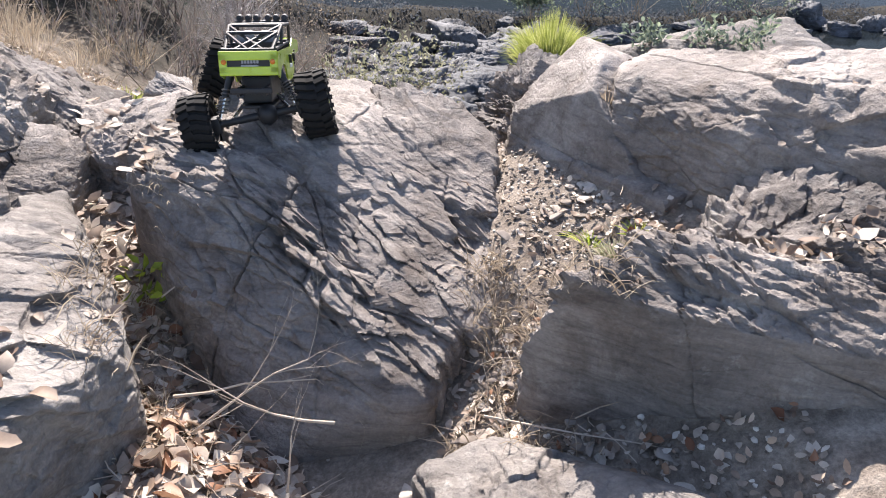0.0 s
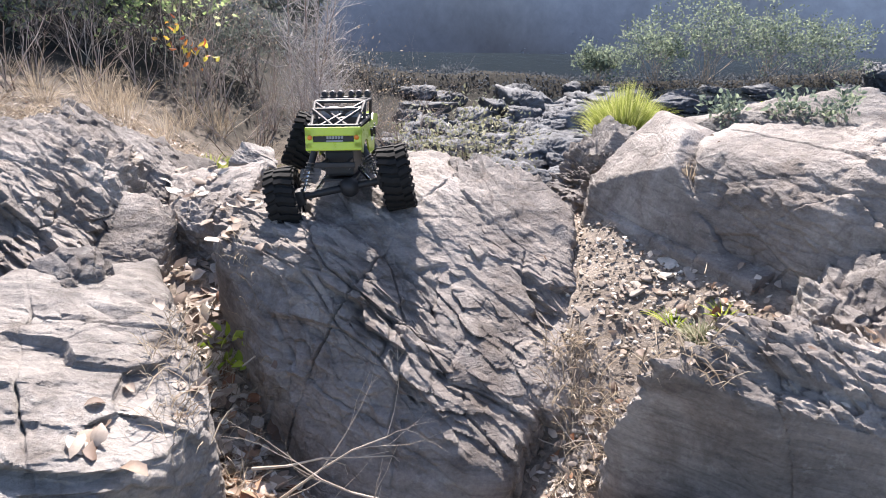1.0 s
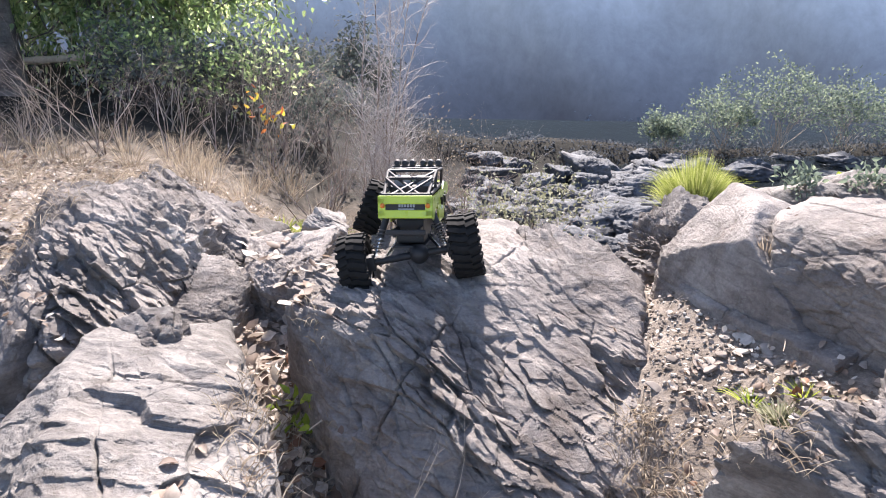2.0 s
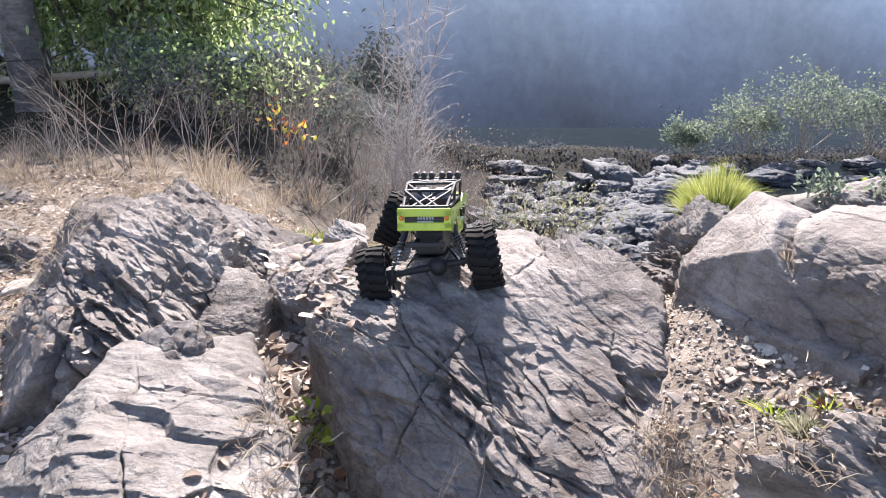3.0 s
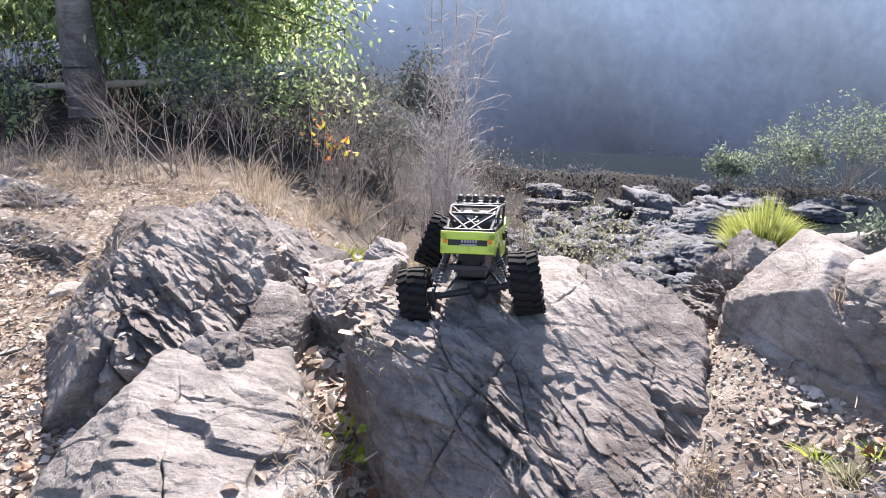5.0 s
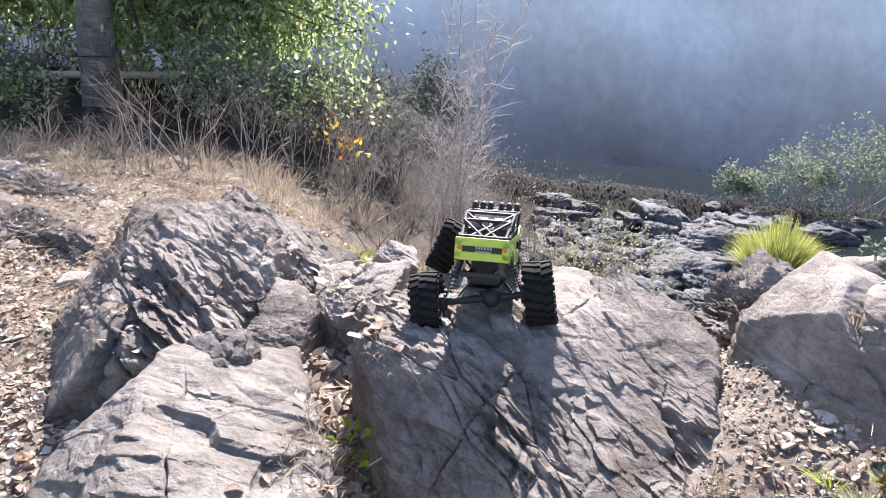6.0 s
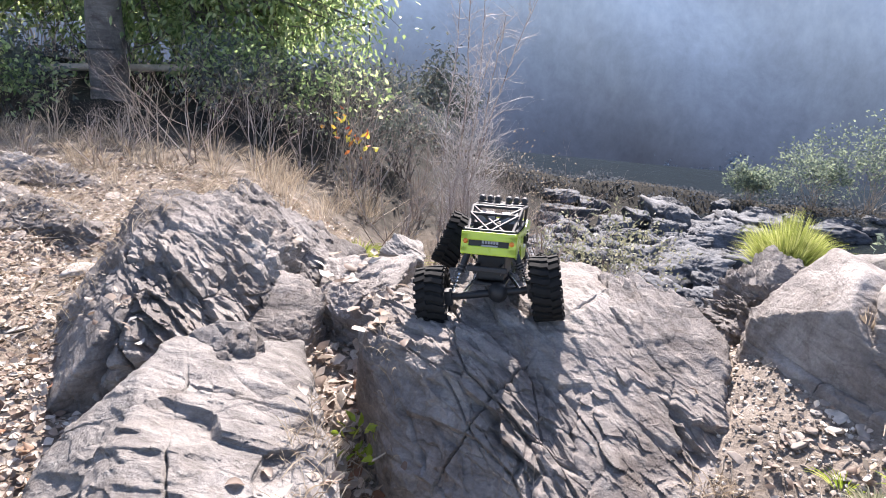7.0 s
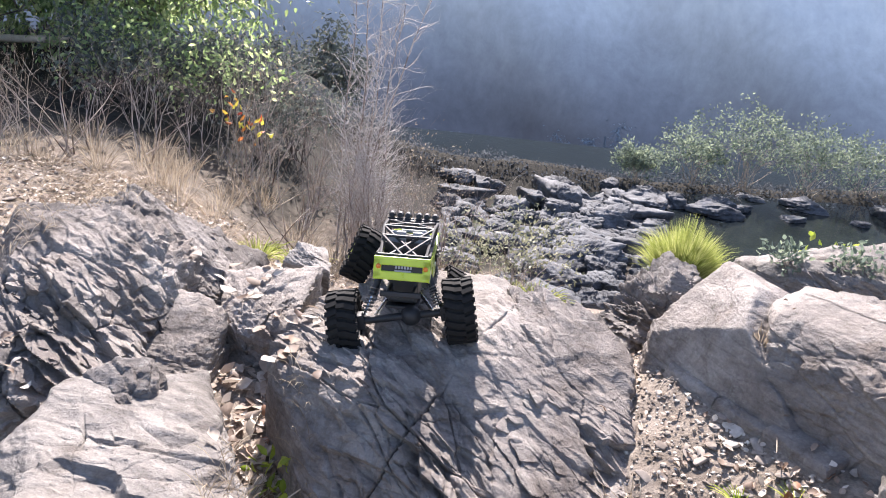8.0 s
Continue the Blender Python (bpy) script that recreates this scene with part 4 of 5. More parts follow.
def build_wheel():
    wheel = new("wheel")
    bm = bmesh.new()
    h, R = TYRE_W / 2, TYRE_R
    add_lathe(bm, [(-h * 0.8, R * 0.60), (-h, R * 0.72), (-h, R * 0.84), (-h * 0.82, R * 0.925), (h * 0.82, R * 0.925), (h, R * 0.84), (h, R * 0.72), (h * 0.8, R * 0.60)], 44)
    lugs = 22
    for k in range(lugs):
        for row, (x, w) in enumerate(((-0.62, 0.52), (0.62, 0.52), (0.0, 0.40))):
            a = 2 * math.pi * (k + (0.5 if row == 1 else 0.25 if row == 2 else 0)) / lugs
            skew = (18, -18, 0)[row]
            m = Matrix.Rotation(a, 4, "X") @ Matrix.Translation((x * h, 0, R * 0.955)) @ Matrix.Rotation(radians(skew), 4, "Z")
            bmesh.ops.create_cube(bm, size=1, matrix=m @ Matrix.Diagonal((h * w * 1.5, R * 0.15, R * 0.10, 1)))
        for side in (-1, 1):
            a = 2 * math.pi * (k + (0 if side < 0 else 0.5)) / lugs
            m = Matrix.Rotation(a, 4, "X") @ Matrix.Translation((side * h * 0.96, 0, R * 0.86)) @ Matrix.Rotation(radians(side * 32), 4, "Y")
            bmesh.ops.create_cube(bm, size=1, matrix=m @ Matrix.Diagonal((h * 0.16, R * 0.13, R * 0.16, 1)))
    smooth(part("tyre", bm, RUBBER, wheel, "chunky black lugged rubber tyre"), 35)
    bm = bmesh.new()
    add_lathe(bm, [(-h * 0.83, R * 0.50), (-h * 0.88, R * 0.54), (-h * 0.88, R * 0.62), (-h * 0.82, R * 0.63), (-h * 0.78, R * 0.52)], 36)
    smooth(part("beadlock_ring", bm, LIME, wheel, "lime green beadlock ring"), 30)
    bm = bmesh.new()
    add_lathe(bm, [(-h * 0.76, R * 0.50), (-h * 0.76, R * 0.61), (-h * 0.72, R * 0.61), (-h * 0.5, R * 0.56), (h * 0.5, R * 0.56), (h * 0.72, R * 0.61), (h * 0.82, R * 0.61), (h * 0.82, R * 0.50), (0, R * 0.48)], 36)
    smooth(part("rim", bm, BLACK, wheel, "black wheel barrel"), 30)
    bm = bmesh.new()
    for side in (-1, 1):
        for k in range(6):
            a = 2 * math.pi * k / 6
            m = Matrix.Rotation(a, 4, "X") @ Matrix.Translation((side * h * 0.52, 0, R * 0.28))
            bmesh.ops.create_cube(bm, size=1, matrix=m @ Matrix.Diagonal((0.006, 0.011, R * 0.44, 1)))
    add_lathe(bm, [(-h * 0.62, 0.002), (-h * 0.62, R * 0.17), (h * 0.62, R * 0.17), (h * 0.62, 0.002)], 16)
    part("spokes", bm, BLACK, wheel, "black wheel centre")
    bm = bmesh.new()
    add_lathe(bm, [(h * -0.80, 0.001), (h * -0.80, 0.006), (h * 0.80, 0.006), (h * 0.80, 0.001)], 6)
    part("wheel_nut", bm, CHROME, wheel, "bright metal wheel nut")
    return wheel


def build_truck():
    truck = new("toy_truck")
    hw, tail, nose, low, rail = 0.058, -0.185, 0.225, 0.150, 0.212
    for side in (-1, 1):
        arch = [(-0.095 - 0.062 * math.cos(t), low - 0.012 + 0.040 * math.sin(t)) for t in np.linspace(0, math.pi, 9)]
        outline = [(tail, low + 0.012), *[(y - 0.0, z) for y, z in arch if z > low - 0.006], (-0.02, low - 0.014), (0.10, low - 0.014),
                   (0.115, low + 0.02), (0.15, low + 0.038), (nose - 0.01, low + 0.04), (nose, low + 0.048), (nose - 0.004, rail + 0.004), (0.10, rail + 0.012), (0.06, rail - 0.004), (tail + 0.008, rail - 0.006)]
        bm = bmesh.new()
        add_slab(bm, outline, side * hw, side * (hw - 0.0035))
        bmesh.ops.recalc_face_normals(bm, faces=bm.faces)
        panel = part("side_panel", bm, LIME, truck, "lime green side panel")
        bm = bmesh.new()
        for k in range(5):
            add_box(bm, (side * (hw + 0.0012), 0.118, rail - 0.016 - k * 0.007), (0.002, 0.020, 0.0035), (8, 0, 0))
        part("vent", bm, BLACK, panel, "black louvre slots")
        for y in (0.085, 0.015):
            bm = bmesh.new()
            add_box(bm, (side * (hw + 0.003), y, rail - 0.030), (0.006, 0.006, 0.017), (20, 0, 0), 0.001)
            add_box(bm, (side * (hw + 0.003), y - 0.004, rail - 0.022), (0.006, 0.013, 0.004), (0, 0, 0), 0.001)
            part("door_hinge", bm, BLACK, panel, "black moulded hinge")
        bm = bmesh.new()
        for k in range(7):
            add_box(bm, (side * (hw + 0.001), 0.062 - k * 0.0068, rail - 0.045), (0.0012, 0.0042, 0.008), (14, 0, 0))
        part("decal", bm, WHITE, panel, "white maker's mark bars")
    bm = bmesh.new()
    verts = []
    for y, w, z in ((0.092, hw - 0.002, rail + 0.012), (0.15, hw - 0.003, rail + 0.013), (0.205, hw - 0.006, rail + 0.008), (nose, hw - 0.010, rail - 0.002)):
        verts.append([bm.verts.new((x * w, y, z - (0.006 if abs(x) == 1 else 0))) for x in (-1, -0.85, -0.45, 0.45, 0.85, 1)])
    for a, b in zip(verts, verts[1:]):
        for i in range(5):
            bm.faces.new((a[i], a[i + 1], b[i + 1], b[i]))
    bmesh.ops.solidify(bm, geom=bm.faces[:], thickness=0.003)
    hood = smooth(part("bonnet", bm, LIME, truck, "glossy lime green bonnet"))
    bm = bmesh.new()
    add_box(bm, (0, 0.130, rail + 0.0155), (0.062, 0.062, 0.007), (-2, 0, 0), 0.002)
    part("scoop", bm, GREY, hood, "grey bonnet scoop with white bars")
    bm = bmesh.new()
    for k in range(8):
        add_box(bm, (-0.021 + k * 0.006, 0.112, rail + 0.0203), (0.004, 0.008, 0.001))
    part("decal", bm, WHITE, hood, "white maker's mark bars")
    bm = bmesh.new()
    add_box(bm, (0, nose - 0.006, rail - 0.024), (2 * hw - 0.020, 0.006, 0.040), (6, 0, 0), 0.002)
    part("grille", bm, BLACK, truck, "black front grille")
    # tail with a recessed panel
    bm = bmesh.new()
    add_box(bm, (0, tail - 0.001, rail - 0.012), (2 * hw, 0.006, 0.018), (0, 0, 0), 0.002)
    add_box(bm, (0, tail - 0.001, low + 0.020), (2 * hw, 0.006, 0.018), (0, 0, 0), 0.002)
    for side in (-1, 1):
        add_box(bm, (side * (hw - 0.008), tail - 0.001, (low + rail) / 2 + 0.004), (0.016, 0.006, 0.04), (0, 0, 0), 0.002)
    tailgate = part("tailgate", bm, LIME, truck, "lime green tailgate with a dark recess")
    bm = bmesh.new()
    add_box(bm, (0, tail + 0.002, (low + rail) / 2 + 0.005), (2 * hw - 0.03, 0.004, 0.026), (0, 0, 0), 0.001)
    part("recess", bm, BLACK, tailgate, "black tailgate recess")
    bm = bmesh.new()
    for k in range(6):
        add_box(bm, (-0.012 + k * 0.006, tail - 0.001, (low + rail) / 2 + 0.007), (0.004, 0.003, 0.006))
    add_box(bm, (0.002, tail - 0.001, (low + rail) / 2 - 0.001), (0.034, 0.003, 0.004))
    part("decal", bm, GREY, tailgate, "grey lettering bars")
    for side in (-1, 1):
        bm = bmesh.new()
        bmesh.ops.create_uvsphere(bm, u_segments=12, v_segments=8, radius=0.0055, matrix=pose(side * (hw - 0.010), tail - 0.003, (low + rail) / 2 + 0.007))
        part("tail_light", bm, AMBER, tailgate, "small amber tail light")
    # tray, seats and dark interior
    bm = bmesh.new()
    add_box(bm, (0, -0.045, rail - 0.030), (2 * hw - 0.010, 0.27, 0.004), (0, 0, 0), 0.001)
    add_box(bm, (0, 0.085, rail - 0.012), (2 * hw - 0.010, 0.014, 0.034), (12, 0, 0), 0.003)
    add_box(bm, (0, -0.055, rail - 0.010), (2 * hw - 0.012, 0.006, 0.040), (10, 0, 0), 0.002)
    part("interior_tray", bm, BLACK, truck, "black moulded interior tray")
    for side in (-1, 1):
        bm = bmesh.new()
        add_box(bm, (side * 0.026, -0.005, rail - 0.018), (0.040, 0.052, 0.014), (6, 0, 0), 0.005)
        add_box(bm, (side * 0.026, -0.036, rail + 0.008), (0.038, 0.012, 0.052), (14, 0, 0), 0.005)
        part("seat", bm, GREY, truck, "grey moulded bucket seat")
    bm = bmesh.new()
    bmesh.ops.create_cone(bm, cap_ends=True, segments=16, radius1=0.013, radius2=0.013, depth=0.003, matrix=pose(-0.026, 0.052, rail + 0.010, 60, 0, 0))
    part("steering_wheel", bm, BLACK, truck)
    bm = bmesh.new()
    for x in (-0.025, 0.025):
        add_box(bm, (x, -0.125, rail - 0.022), (0.044, 0.08, 0.010), (0, 0, 0), 0.003)
    part("bed_cover", bm, GREY, truck, "grey bed panels under the cage")
    # roll cage, bar by bar
    top = rail + 0.046
    fx, rx = 0.058, 0.055
    bars = []
    for s in (-1, 1):
        bars += [[(s * (hw - 0.006), 0.088, rail + 0.006), (s * fx, 0.040, top)], [(s * fx, 0.040, top), (s * rx, -0.062, top - 0.002)],
                 [(s * rx, -0.062, top - 0.002), (s * (hw - 0.012), -0.178, rail - 0.004)], [(s * (hw - 0.006), 0.088, rail + 0.006), (s * (hw - 0.004), -0.178, rail + 0.0)],
                 [(s * rx, -0.062, top - 0.002), (s * (hw - 0.006), -0.060, rail)], [(s * fx, 0.040, top), (s * 0.012, -0.010, top), (s * rx, -0.062, top - 0.002)],
                 [(s * 0.051, -0.115, rail + 0.030), (0, -0.178, rail - 0.002)]]
    bars += [[(-fx, 0.040, top), (fx, 0.040, top)], [(-rx, -0.062, top - 0.002), (rx, -0.062, top - 0.002)], [(-0.051, -0.115, rail + 0.030), (0.051, -0.115, rail + 0.030)],
             [(-0.012, -0.010, top), (0.012, -0.010, top)], [(-rx, -0.062, top - 0.002), (0.030, -0.178, rail - 0.002)], [(rx, -0.062, top - 0.002), (-0.030, -0.178, rail - 0.002)],
             [(-(hw - 0.006), 0.088, rail + 0.008), ((hw - 0.006), 0.088, rail + 0.008)], [(-(hw - 0.006), -0.178, rail - 0.001), ((hw - 0.006), -0.178, rail - 0.001)]]
    for b in bars:
        bm = bmesh.new()
        add_tube(bm, b, 0.0034)
        smooth(part("cage_bar", bm, BLACK, truck))
    bm = bmesh.new()
    add_tube(bm, [(-0.060, 0.048, top + 0.004), (0.060, 0.048, top + 0.004)], 0.003)
    light_bar = part("light_bar", bm, BLACK, truck, "black roof light bar with round lamps")
    for x in (-0.050, -0.031, -0.013, 0.013, 0.031, 0.050):
        bm = bmesh.new()
        bmesh.ops.create_cone(bm, cap_ends=True, segments=14, radius1=0.006, radius2=0.0085, depth=0.014, matrix=pose(x, 0.050, top + 0.013, -90, 0, 0))
        bmesh.ops.create_cone(bm, cap_ends=True, segments=14, radius1=0.0072, radius2=0.0072, depth=0.003, matrix=pose(x, 0.0585, top + 0.013, -90, 0, 0))
        part("roof_lamp", bm, BLACK, light_bar, "black round roof lamp")
    # chassis
    bm = bmesh.new()
    for s in (-1, 1):
        add_box(bm, (s * 0.026, 0.0, 0.128), (0.006, 0.36, 0.018), (0, 0, 0), 0.002)
    add_box(bm, (0, 0.0, 0.108), (0.06, 0.12, 0.008), (0, 0, 0), 0.002)
    add_box(bm, (0, -0.178, 0.130), (0.085, 0.010, 0.012), (0, 0, 0), 0.003)
    add_box(bm, (0, 0.20, 0.130), (0.085, 0.010, 0.012), (0, 0, 0), 0.003)
    part("chassis", bm, BLACK, truck, "black ladder chassis")
    # black box and plate also stand in for the shade under the body
    bm = bmesh.new()
    add_box(bm, (0, -0.03, 0.126), (0.062, 0.16, 0.056), (0, 0, 0), 0.006)
    part("gearbox", bm, BLACK, truck, "black gearbox housing enlarged to fill the underbody shade")
    bm = bmesh.new()
    add_box(bm, (0, -0.03, 0.092), (0.070, 0.20, 0.006), (0, 0, 0), 0.002)
    part("skid_plate", bm, BLACK, truck, "black skid plate added to darken the shade under the chassis")
    # the sprung body squats over the back axle
    lean = Matrix.Translation((-0.009, tail, rail + 0.004)) @ Matrix.Rotation(radians(-4), 4, "Z") @ Matrix.Rotation(radians(-1), 4, "Y") @ Matrix.Rotation(radians(-10), 4, "X") @ Matrix.Translation((0, -tail, -rail))
    for o in truck.children:
        o.matrix_basis = lean
    wheel = build_wheel()
    half, first = 0.122, True
    for y, tilt, drop, steer in ((-0.155, 11, 0.0, 0), (0.155, -22, -0.02, 0)):
        m_axle = Matrix.Translation((0, y, 0.070 + drop)) @ Matrix.Rotation(radians(-tilt), 4, "Y")
        bm = bmesh.new()
        add_tube(bm, [(-half + 0.02, 0, 0), (half - 0.02, 0, 0)], 0.0085, 10)
        bmesh.ops.create_uvsphere(bm, u_segments=14, v_segments=10, radius=0.022, matrix=pose(0.018, 0, 0))
        for s in (-1, 1):
            add_box(bm, (s * (half - 0.030), 0, 0), (0.022, 0.028, 0.034), (0, 0, 0), 0.004)
        axle = smooth(part("axle", bm, BLACK, truck, "black solid axle with a round differential"))
        axle.matrix_basis = m_axle
        for s in (-1, 1):
            w = wheel if first else copy_thing(wheel, Matrix())
            first = False
            w.parent = truck
            w.matrix_basis = m_axle @ Matrix.Translation((s * half, 0, 0)) @ Matrix.Rotation(radians(steer + (180 if s > 0 else 0)), 4, "Z")
            hub = m_axle @ Vector((s * (half - 0.042), 0, 0.012))
            bm = bmesh.new()
            head = lean @ Vector((s * 0.045, y * 0.72, 0.178))
            add_tube(bm, [hub.lerp(head, 0.4), head], 0.0075, 12)
            shock = smooth(part("shock", bm, BLACK, truck, "black coil-over shock absorber"))
            bm = bmesh.new()
            add_tube(bm, [hub, hub.lerp(head, 0.55)], 0.0036)
            smooth(part("rod", bm, CHROME, shock, "bright metal rod"))
            bm = bmesh.new()
            q = (head - hub).to_track_quat("Z", "Y")
            add_tube(bm, [hub.lerp(head, 0.08 + 0.5 * k / 56) + q @ Vector((0.0095 * math.cos(k * 0.785), 0.0095 * math.sin(k * 0.785), 0)) for k in range(57)], 0.0016, 5)
            smooth(part("spring", bm, DULL, shock, "dull grey coil spring"))
            bm = bmesh.new()
            low_end = m_axle @ Vector((s * (half - 0.05), 0, -0.010))
            add_tube(bm, [low_end, lean @ Vector((s * 0.030, y * 0.12, 0.106))], 0.0038)
            part("link_arm", bm, CHROME, truck, "bright metal suspension link")
    tagged(truck, "lime green toy rock crawler truck with black roll cage", "toy truck", "", "")
    return truck


truck = build_truck()
right = Vector((0.985, -0.05, 0.03)).normalized()
ahead = Vector((0.05, 0.985, -0.06)).normalized()
upward = right.cross(ahead).normalized()
ahead = upward.cross(right)
turn = Matrix((right, ahead, upward)).transposed().to_4x4()
truck.matrix_basis = Matrix.Translation((0.008, 1.658, 0.153)) @ turn

# ---- loose litter ----
bpy.context.view_layer.update()
SOLID = bpy.context.evaluated_depsgraph_get()
FIRM = ("ground", "boulder", "rock")


def drop(x, y, allow=FIRM, high=1.2):
    """The first firm surface under (x, y): place and normal."""
    z = high
    for _ in range(12):
        hit, p, n, _, ob, _ = scene.ray_cast(SOLID, (x, y, z), (0, 0, -1))
        if not hit:
            return None
        if ob.name.split(".")[0] in allow:
            return p, n, ob.name.split(".")[0]
        z = p.z - 0.001
    return None


DRY_LEAF = random_material("fallen_leaf", ((0.0, (0.14, 0.09, 0.065)), (0.3, (0.29, 0.215, 0.16)), (0.6, (0.40, 0.335, 0.275)), (1.0, (0.64, 0.58, 0.50))), 0.6, 0.35, 0.25)
DRY_LEAF_ONE = random_material("fallen_leaf_single", ((0.0, (0.17, 0.07, 0.035)), (0.3, (0.32, 0.17, 0.10)), (0.6, (0.45, 0.31, 0.21)), (1.0, (0.62, 0.50, 0.40))), 0.55, 0.35, 0.25, per="object")
STONE = random_material("path_stone", ((0.0, (0.15, 0.125, 0.105)), (0.6, (0.28, 0.24, 0.205)), (1.0, (0.48, 0.43, 0.37))), 0.85, 0.25, 0, 30, "object", 0.6)
GRAVEL = random_material("gravel", ((0.0, (0.10, 0.08, 0.065)), (0.5, (0.26, 0.22, 0.18)), (1.0, (0.60, 0.55, 0.48))), 0.85, 0.25, 0, 30, "island", 0.5)


def curled_leaves_mesh(name, at, way, up, length, width, material, rng):
    """Dry leaves of five rows, curled along and across, with uneven edges."""
    at, way, up = np.array(at, dtype=float), np.array(way, dtype=float), np.array(up, dtype=float)
    n = len(at)
    way /= np.linalg.norm(way, axis=1, keepdims=True)
    side = np.cross(way, up)
    side /= np.maximum(np.linalg.norm(side, axis=1, keepdims=True), 1e-9)
    nrm = np.cross(side, way)
    L, W = np.array(length)[:, None], np.array(width)[:, None]
    along, across = rng.uniform(-1.6, 1.8, (n, 1)), rng.uniform(-0.5, 1.0, (n, 1))
    rows = []
    for t, w in ((0.0, 0.06), (0.22, 0.72), (0.48, 1.0), (0.76, 0.66), (1.0, 0.05)):
        a = along * (t - 0.5)
        c = at + way * L * (0.5 + np.sin(a) / along) + nrm * L * (1 - np.cos(a)) / along * 0.8
        for s in (-1, 0, 1):
            jag = w * (1 + 0.3 * rng.uniform(-1, 1, (n, 1)))
            rows.append(c + side * W * 0.5 * s * jag + nrm * W * 0.45 * across * abs(s) * w)
    verts = np.stack(rows, 1).reshape(-1, 3)
    base = np.arange(n)[:, None] * 15
    quads = [np.concatenate([base + i, base + i + 1, base + i + 4, base + i + 3], 1) for i in (0, 1, 3, 4, 6, 7, 9, 10)]
    return mesh_from(name, verts, np.concatenate(quads), material)


LEAF_RNG = np.random.default_rng(12)


def scatter_leaves(name, label, spots, size, steep=0.95):
    at, way, up, L = [], [], [], []
    for x, y, s in spots:
        hit = drop(x, y)
        if hit is None:
            continue
        p, n, what = hit
        if what != "ground" and (n.z < steep or rnd(0, 1) < 0.6):
            continue
        at.append(p + n * rnd(0.002, 0.010))
        w = direction(0.3)
        way.append(w - n * w.dot(n) * 0.8 + n * rnd(-0.05, 0.35))
        up.append(n + direction() * 0.45)
        L.append(size * s)
    k = len(at)
    ob = new(name, curled_leaves_mesh(name, at, way, up, L, np.array(L) * np.random.uniform(0.35, 0.8, k), DRY_LEAF, LEAF_RNG))
    tagged(ob, label, "leaf litter", "", "stuff")
    return ob


def blob(cx, cy, rx, ry, count, lo=0.6, hi=1.3):
    out = []
    while len(out) < count:
        a, b = rnd(-1, 1), rnd(-1, 1)
        if a * a + b * b < 1:
            out.append((cx + a * rx, cy + b * ry, rnd(lo, hi)))
    return out


random.seed(21)
np.random.seed(21)
gully = blob(-0.15, 0.78, 0.20, 0.26, 1100) + blob(-0.22, 1.20, 0.10, 0.26, 330) + blob(-0.30, 1.55, 0.12, 0.22, 260) + blob(-0.45, 1.98, 0.14, 0.22, 220) + blob(-0.05, 0.58, 0.25, 0.2, 260)
litter = scatter_leaves("leaf_litter", "drift of pale dry fallen leaves between the rocks", gully, 0.038)
scatter_leaves("leaf_litter", "scattered brown leaves at the foot of the rocks", blob(0.44, 0.86, 0.16, 0.18, 300) + blob(0.55, 0.58, 0.16, 0.2, 300, 0.5, 1.0) + blob(0.84, 1.10, 0.20, 0.10, 160) + blob(0.62, 1.16, 0.14, 0.12, 40), 0.020)
scatter_leaves("leaf_litter", "dry leaves caught on the rough rocks", blob(0.82, 0.78, 0.12, 0.05, 160) + blob(-0.42, 0.62, 0.10, 0.06, 14), 0.028, 0.7)
scatter_leaves("leaf_litter", "thick straw and leaf litter on the left bank", blob(-1.35, 1.6, 0.5, 0.7, 3600) + blob(-1.6, 2.6, 0.9, 0.6, 2600) + blob(-0.5, 2.75, 0.8, 0.4, 1200) + blob(-0.88, 1.05, 0.26, 0.40, 2200), 0.021)
scatter_leaves("leaf_litter", "fine dry litter along the stony path", blob(0.58, 1.42, 0.22, 0.30, 160, 0.3, 0.7) + blob(0.50, 1.95, 0.22, 0.3, 200, 0.4, 0.9), 0.026)


def single_leaves():
    """The leaves that can be told apart, each one by itself on the litter."""
    shapes = []
    for k in range(6):
        shapes.append(curled_leaves_mesh("leaf", [(0, 0, 0)], [(1, 0, 0)], [(0, 0, 1)], [1.0], [0.40 + 0.09 * k], DRY_LEAF_ONE, LEAF_RNG))
    spots = blob(-0.16, 0.78, 0.19, 0.24, 130) + blob(-0.24, 1.25, 0.08, 0.3, 40) + blob(0.46, 0.80, 0.14, 0.22, 50, 0.3, 0.6) + blob(0.82, 1.1, 0.2, 0.12, 30, 0.35, 0.7) + blob(0.60, 0.56, 0.12, 0.14, 40, 0.3, 0.6) + blob(-0.85, 1.1, 0.15, 0.3, 24, 0.35, 0.7)
    for x, y, s in spots:
        hit = drop(x, y)
        if hit is None:
            continue
        p, n, _ = hit
        if _ != "ground":
            continue
        ob = new("leaf", random.choice(shapes))
        ob.parent = litter
        q = (n + direction() * 0.5).normalized().to_track_quat("Z", "Y").to_matrix().to_4x4()
        k = s * 0.042
        ob.matrix_basis = Matrix.Translation(p + n * 0.012) @ q @ Matrix.Rotation(rnd(0, 6.28), 4, "Z") @ Matrix.Diagonal((k, k, k, 1))


single_leaves()


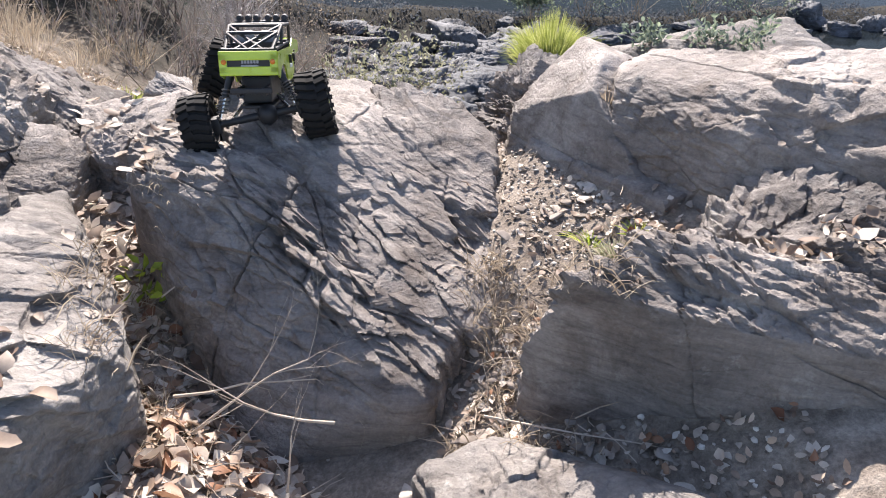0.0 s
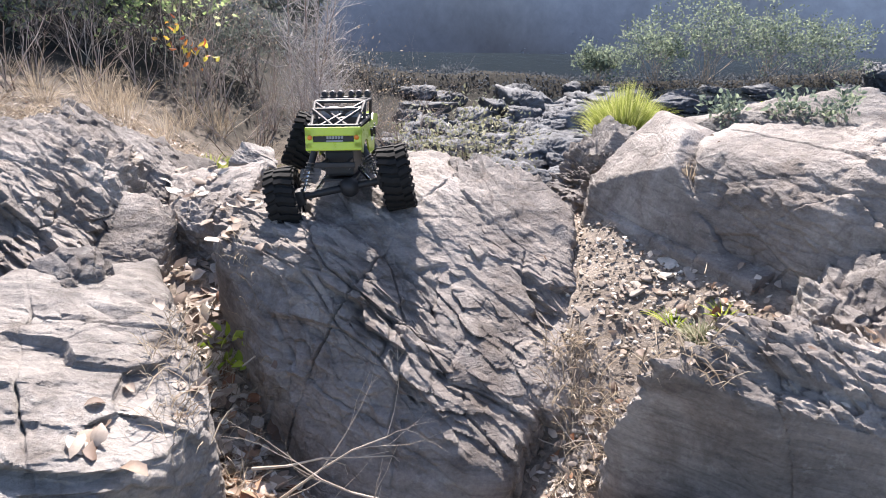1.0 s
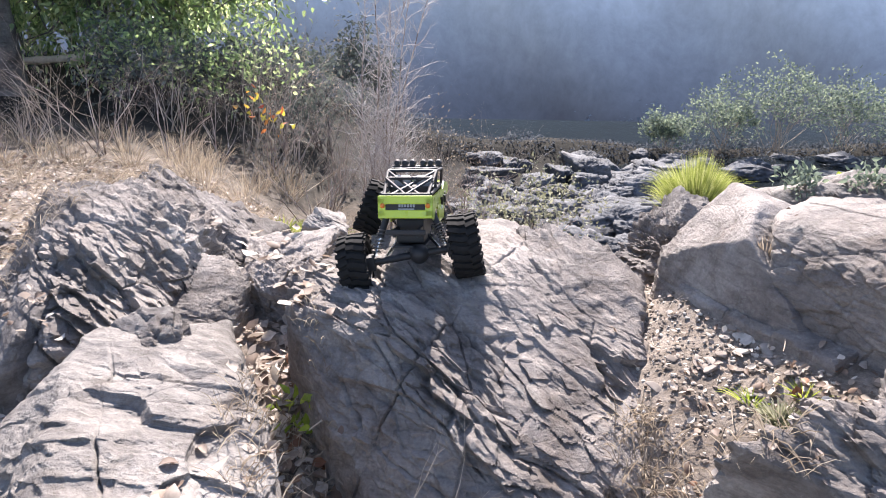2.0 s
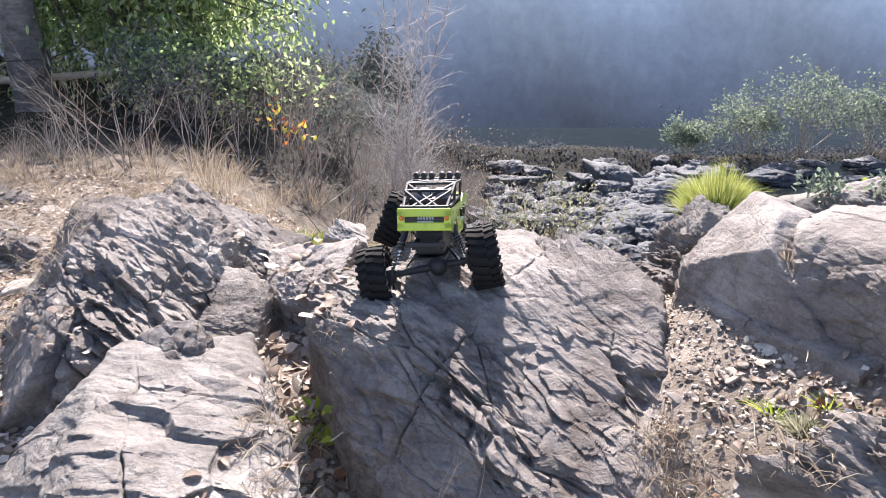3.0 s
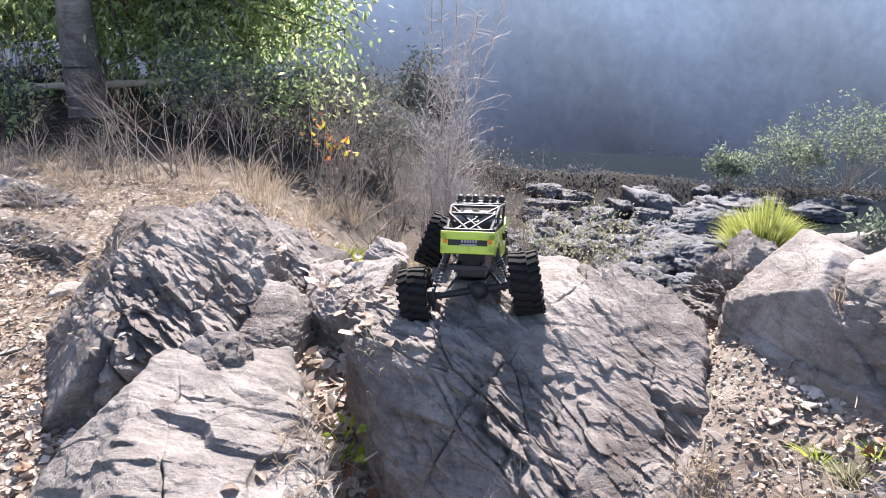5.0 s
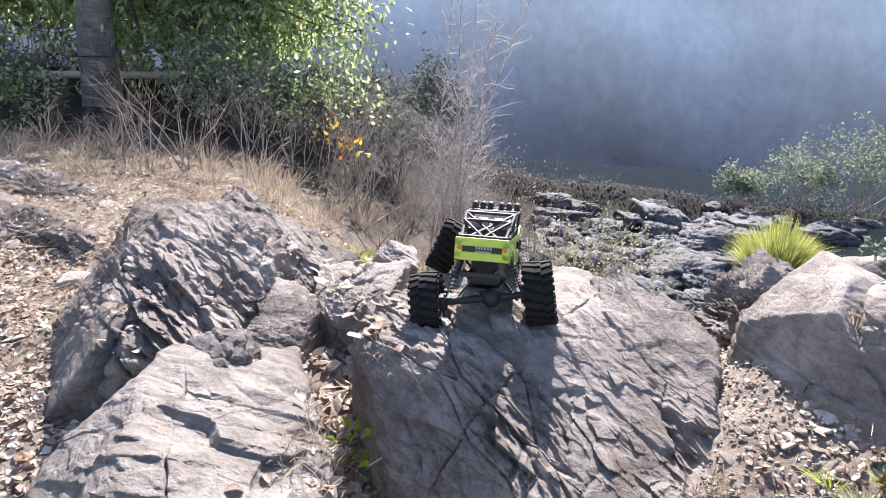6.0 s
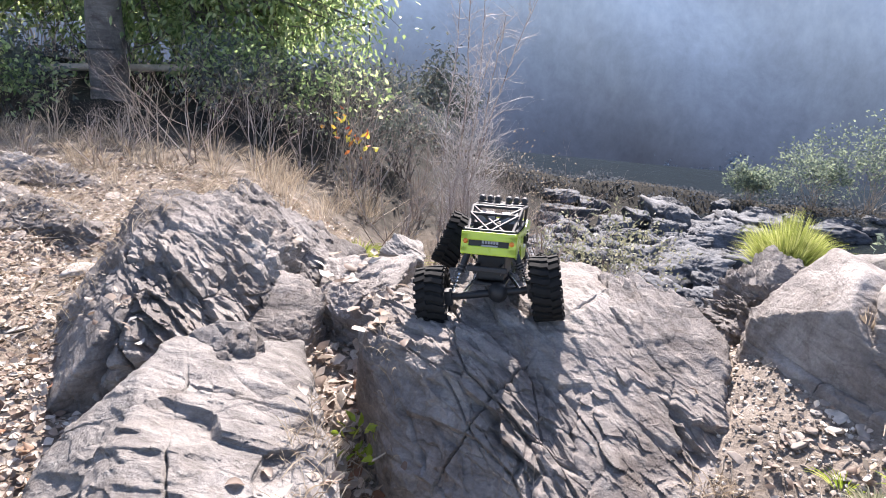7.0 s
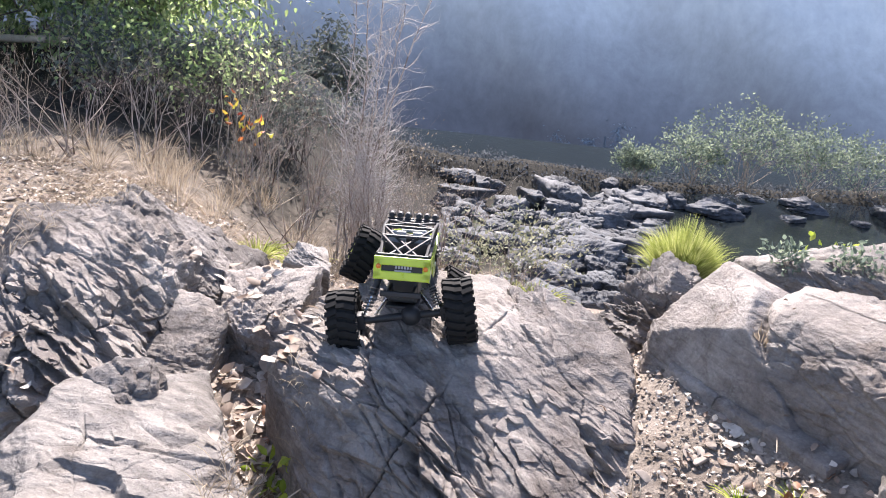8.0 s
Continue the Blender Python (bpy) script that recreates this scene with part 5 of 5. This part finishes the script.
def path_stones():
    kinds = [stone_mesh("stone", 300 + k, STONE, 10, 0.4 + 0.06 * (k % 3), 0.06, 0.05) for k in range(8)]
    spots = [(0.495, 1.39, 0.026)]
    spots += [(x, y, s * 0.009) for x, y, s in blob(0.60, 1.38, 0.20, 0.24, 30, 0.6, 1.7) + blob(0.74, 1.22, 0.20, 0.10, 24, 0.7, 1.9)]
    spots += [(x, y, s * 0.012) for x, y, s in blob(0.44, 0.82, 0.10, 0.14, 34, 0.6, 1.6) + blob(0.52, 0.60, 0.14, 0.12, 9, 0.6, 1.2) + blob(0.12, 0.78, 0.10, 0.12, 16, 0.7, 1.8)]
    spots += [(x, y, s * 0.022) for x, y, s in blob(0.48, 1.85, 0.14, 0.25, 30, 0.6, 1.6) + blob(-1.3, 1.9, 0.4, 0.7, 30, 0.6, 2.0)]
    for x, y, s in spots:
        hit = drop(x, y, ("ground",))
        if hit is None:
            continue
        p, n, _ = hit
        ob = new("stone", random.choice(kinds))
        ob.location = p + Vector((0, 0, s * 0.18))
        ob.scale = (s * rnd(0.8, 1.5), s * rnd(0.7, 1.2), s * rnd(0.3, 0.7))
        ob.rotation_euler = (rnd(-0.3, 0.3), rnd(-0.3, 0.3), rnd(0, 6.28))
        tagged(ob, "loose weathered stone on the ground", "stone", "loose stones", "")


path_stones()


def twig_litter():
    segs = []
    for x, y, s in blob(-0.12, 0.80, 0.20, 0.26, 150) + blob(-0.24, 1.3, 0.10, 0.35, 60) + blob(0.42, 0.82, 0.12, 0.18, 50) + blob(-1.35, 1.7, 0.5, 0.7, 120) + blob(0.6, 1.4, 0.2, 0.3, 24):
        hit = drop(x, y, ("ground",))
        if hit is None:
            continue
        p = hit[0] + Vector((0, 0, rnd(0.008, 0.022)))
        d = direction(0.25)
        k = s * rnd(0.03, 0.10)
        m = p + d * k * 0.5 + direction() * 0.006
        segs += [(tuple(p), tuple(m), 0.0012 * s, 0.001 * s), (tuple(m), tuple(p + d * k), 0.001 * s, 0.0006 * s)]
    ob = new("twig_litter", segments_mesh("twig_litter", segs, TWIG_PALE, 4))
    tagged(ob, "thin pale broken twigs over the fallen leaves", "twigs", "", "stuff")


twig_litter()


def gravel():
    dirs, quads = sphere_grid(2)
    verts, faces = [], []
    spots = blob(0.60, 1.45, 0.26, 0.45, 2600, 0.25, 1.3) + blob(0.50, 0.75, 0.2, 0.3, 700, 0.3, 1.4) + blob(-0.15, 1.0, 0.25, 0.5, 500, 0.3, 1.2) + blob(-1.4, 2.0, 0.6, 1.0, 900, 0.4, 1.6)
    for x, y, s in spots:
        z = ground_point(x, y)
        k = s * 0.0042
        d = dirs * np.array([rnd(0.7, 1.4), rnd(0.7, 1.3), rnd(0.4, 0.8)]) * k * (1 + 0.25 * np.random.uniform(-1, 1, (len(dirs), 1)))
        faces.append(quads + len(dirs) * len(verts))
        verts.append(d + (x, y, z + 0.001))
    ob = new("gravel", mesh_from("gravel", np.concatenate(verts), np.concatenate(faces), GRAVEL, False))
    tagged(ob, "fine brown and pale gravel on the path", "gravel", "", "stuff")


gravel()


def twig(label, start, way, length, r, depth, seed, bend=0.22, lift=0.0):
    random.seed(seed)
    top = new("dry_branch")
    top.location = start
    segs, tips = [], []
    grow(segs, tips, Vector((0, 0, 0)), Vector(way).normalized(), length, r, depth, bend, 2, lift)
    piece("spray", segments_mesh("spray", segs, TWIG_PALE, 5), top, "", "stuff")
    tagged(top, label, "branch", "dry branches", "")


twig("thin pale dry branch forked over the rock face", (-0.13, 0.93, -0.10), (0.75, 0.10, 0.50), 0.24, 0.0032, 2, 5)
twig("thin pale dry branch forked over the rock face", (-0.16, 0.98, -0.06), (0.9, 0.05, 0.22), 0.24, 0.0030, 2, 6)
twig("dry forked stick lying on the leaf drift", (-0.16, 0.88, -0.12), (0.5, -0.75, 0.10), 0.26, 0.0034, 1, 8, 0.10)
twig("dry forked stick lying on the leaf drift", (-0.24, 0.74, -0.13), (0.75, 0.42, 0.12), 0.22, 0.0024, 1, 9, 0.14)
twig("dry forked stick lying on the leaf drift", (-0.02, 0.62, -0.15), (-0.55, 0.70, 0.15), 0.24, 0.0024, 1, 10, 0.14)
twig("dry upright twig on the rock gap", (0.02, 0.80, -0.12), (0.25, 0.05, 1.0), 0.16, 0.0022, 1, 11, 0.15)
twig("thin dry branch curling at the boulder's foot", (0.10, 0.88, -0.06), (-0.8, -0.10, 0.35), 0.20, 0.0032, 2, 12)
twig("long thin dry stick beside the flat slab", (0.32, 0.78, 0.02), (0.85, -0.50, 0.10), 0.30, 0.0022, 0, 13, 0.05)
twig("bent dry stick in the rock gap", (-0.20, 1.22, -0.02), (0.6, 0.3, 0.5), 0.14, 0.002, 1, 14)
twig("dry weed stalk on the dark ridge", (-0.87, 1.95, 0.12), (0.1, -0.2, 1.0), 0.10, 0.0016, 2, 15, 0.4)


def dry_grass_patch(name, label, spots, height, material):
    roots, tips, bend, w = [], [], [], []
    for x, y, s in spots:
        hit = drop(x, y)
        if hit is None:
            continue
        p = hit[0]
        d = direction(0.2)
        roots.append(p)
        tips.append(p + Vector((d.x * height * 0.9, d.y * height * 0.9, height * rnd(0.15, 0.8) * s)))
        bend.append((0, 0, height * 0.25))
        w.append(0.0016 * s)
    ob = new(name, blades_mesh(name, roots, tips, bend, w, material))
    tagged(ob, label, "dry grass", "", "stuff")


dry_grass_patch("dry_grass", "flattened pale straw over the left bank", blob(-1.5, 2.2, 0.8, 1.0, 5200) + blob(-0.4, 2.8, 0.9, 0.35, 1800), 0.05, STRAW)
dry_grass_patch("dry_grass", "wiry dry grass in the rock gaps", blob(0.42, 1.05, 0.06, 0.16, 320) + blob(-0.23, 1.1, 0.08, 0.3, 420) + blob(0.40, 0.80, 0.12, 0.12, 260), 0.05, STRAW)
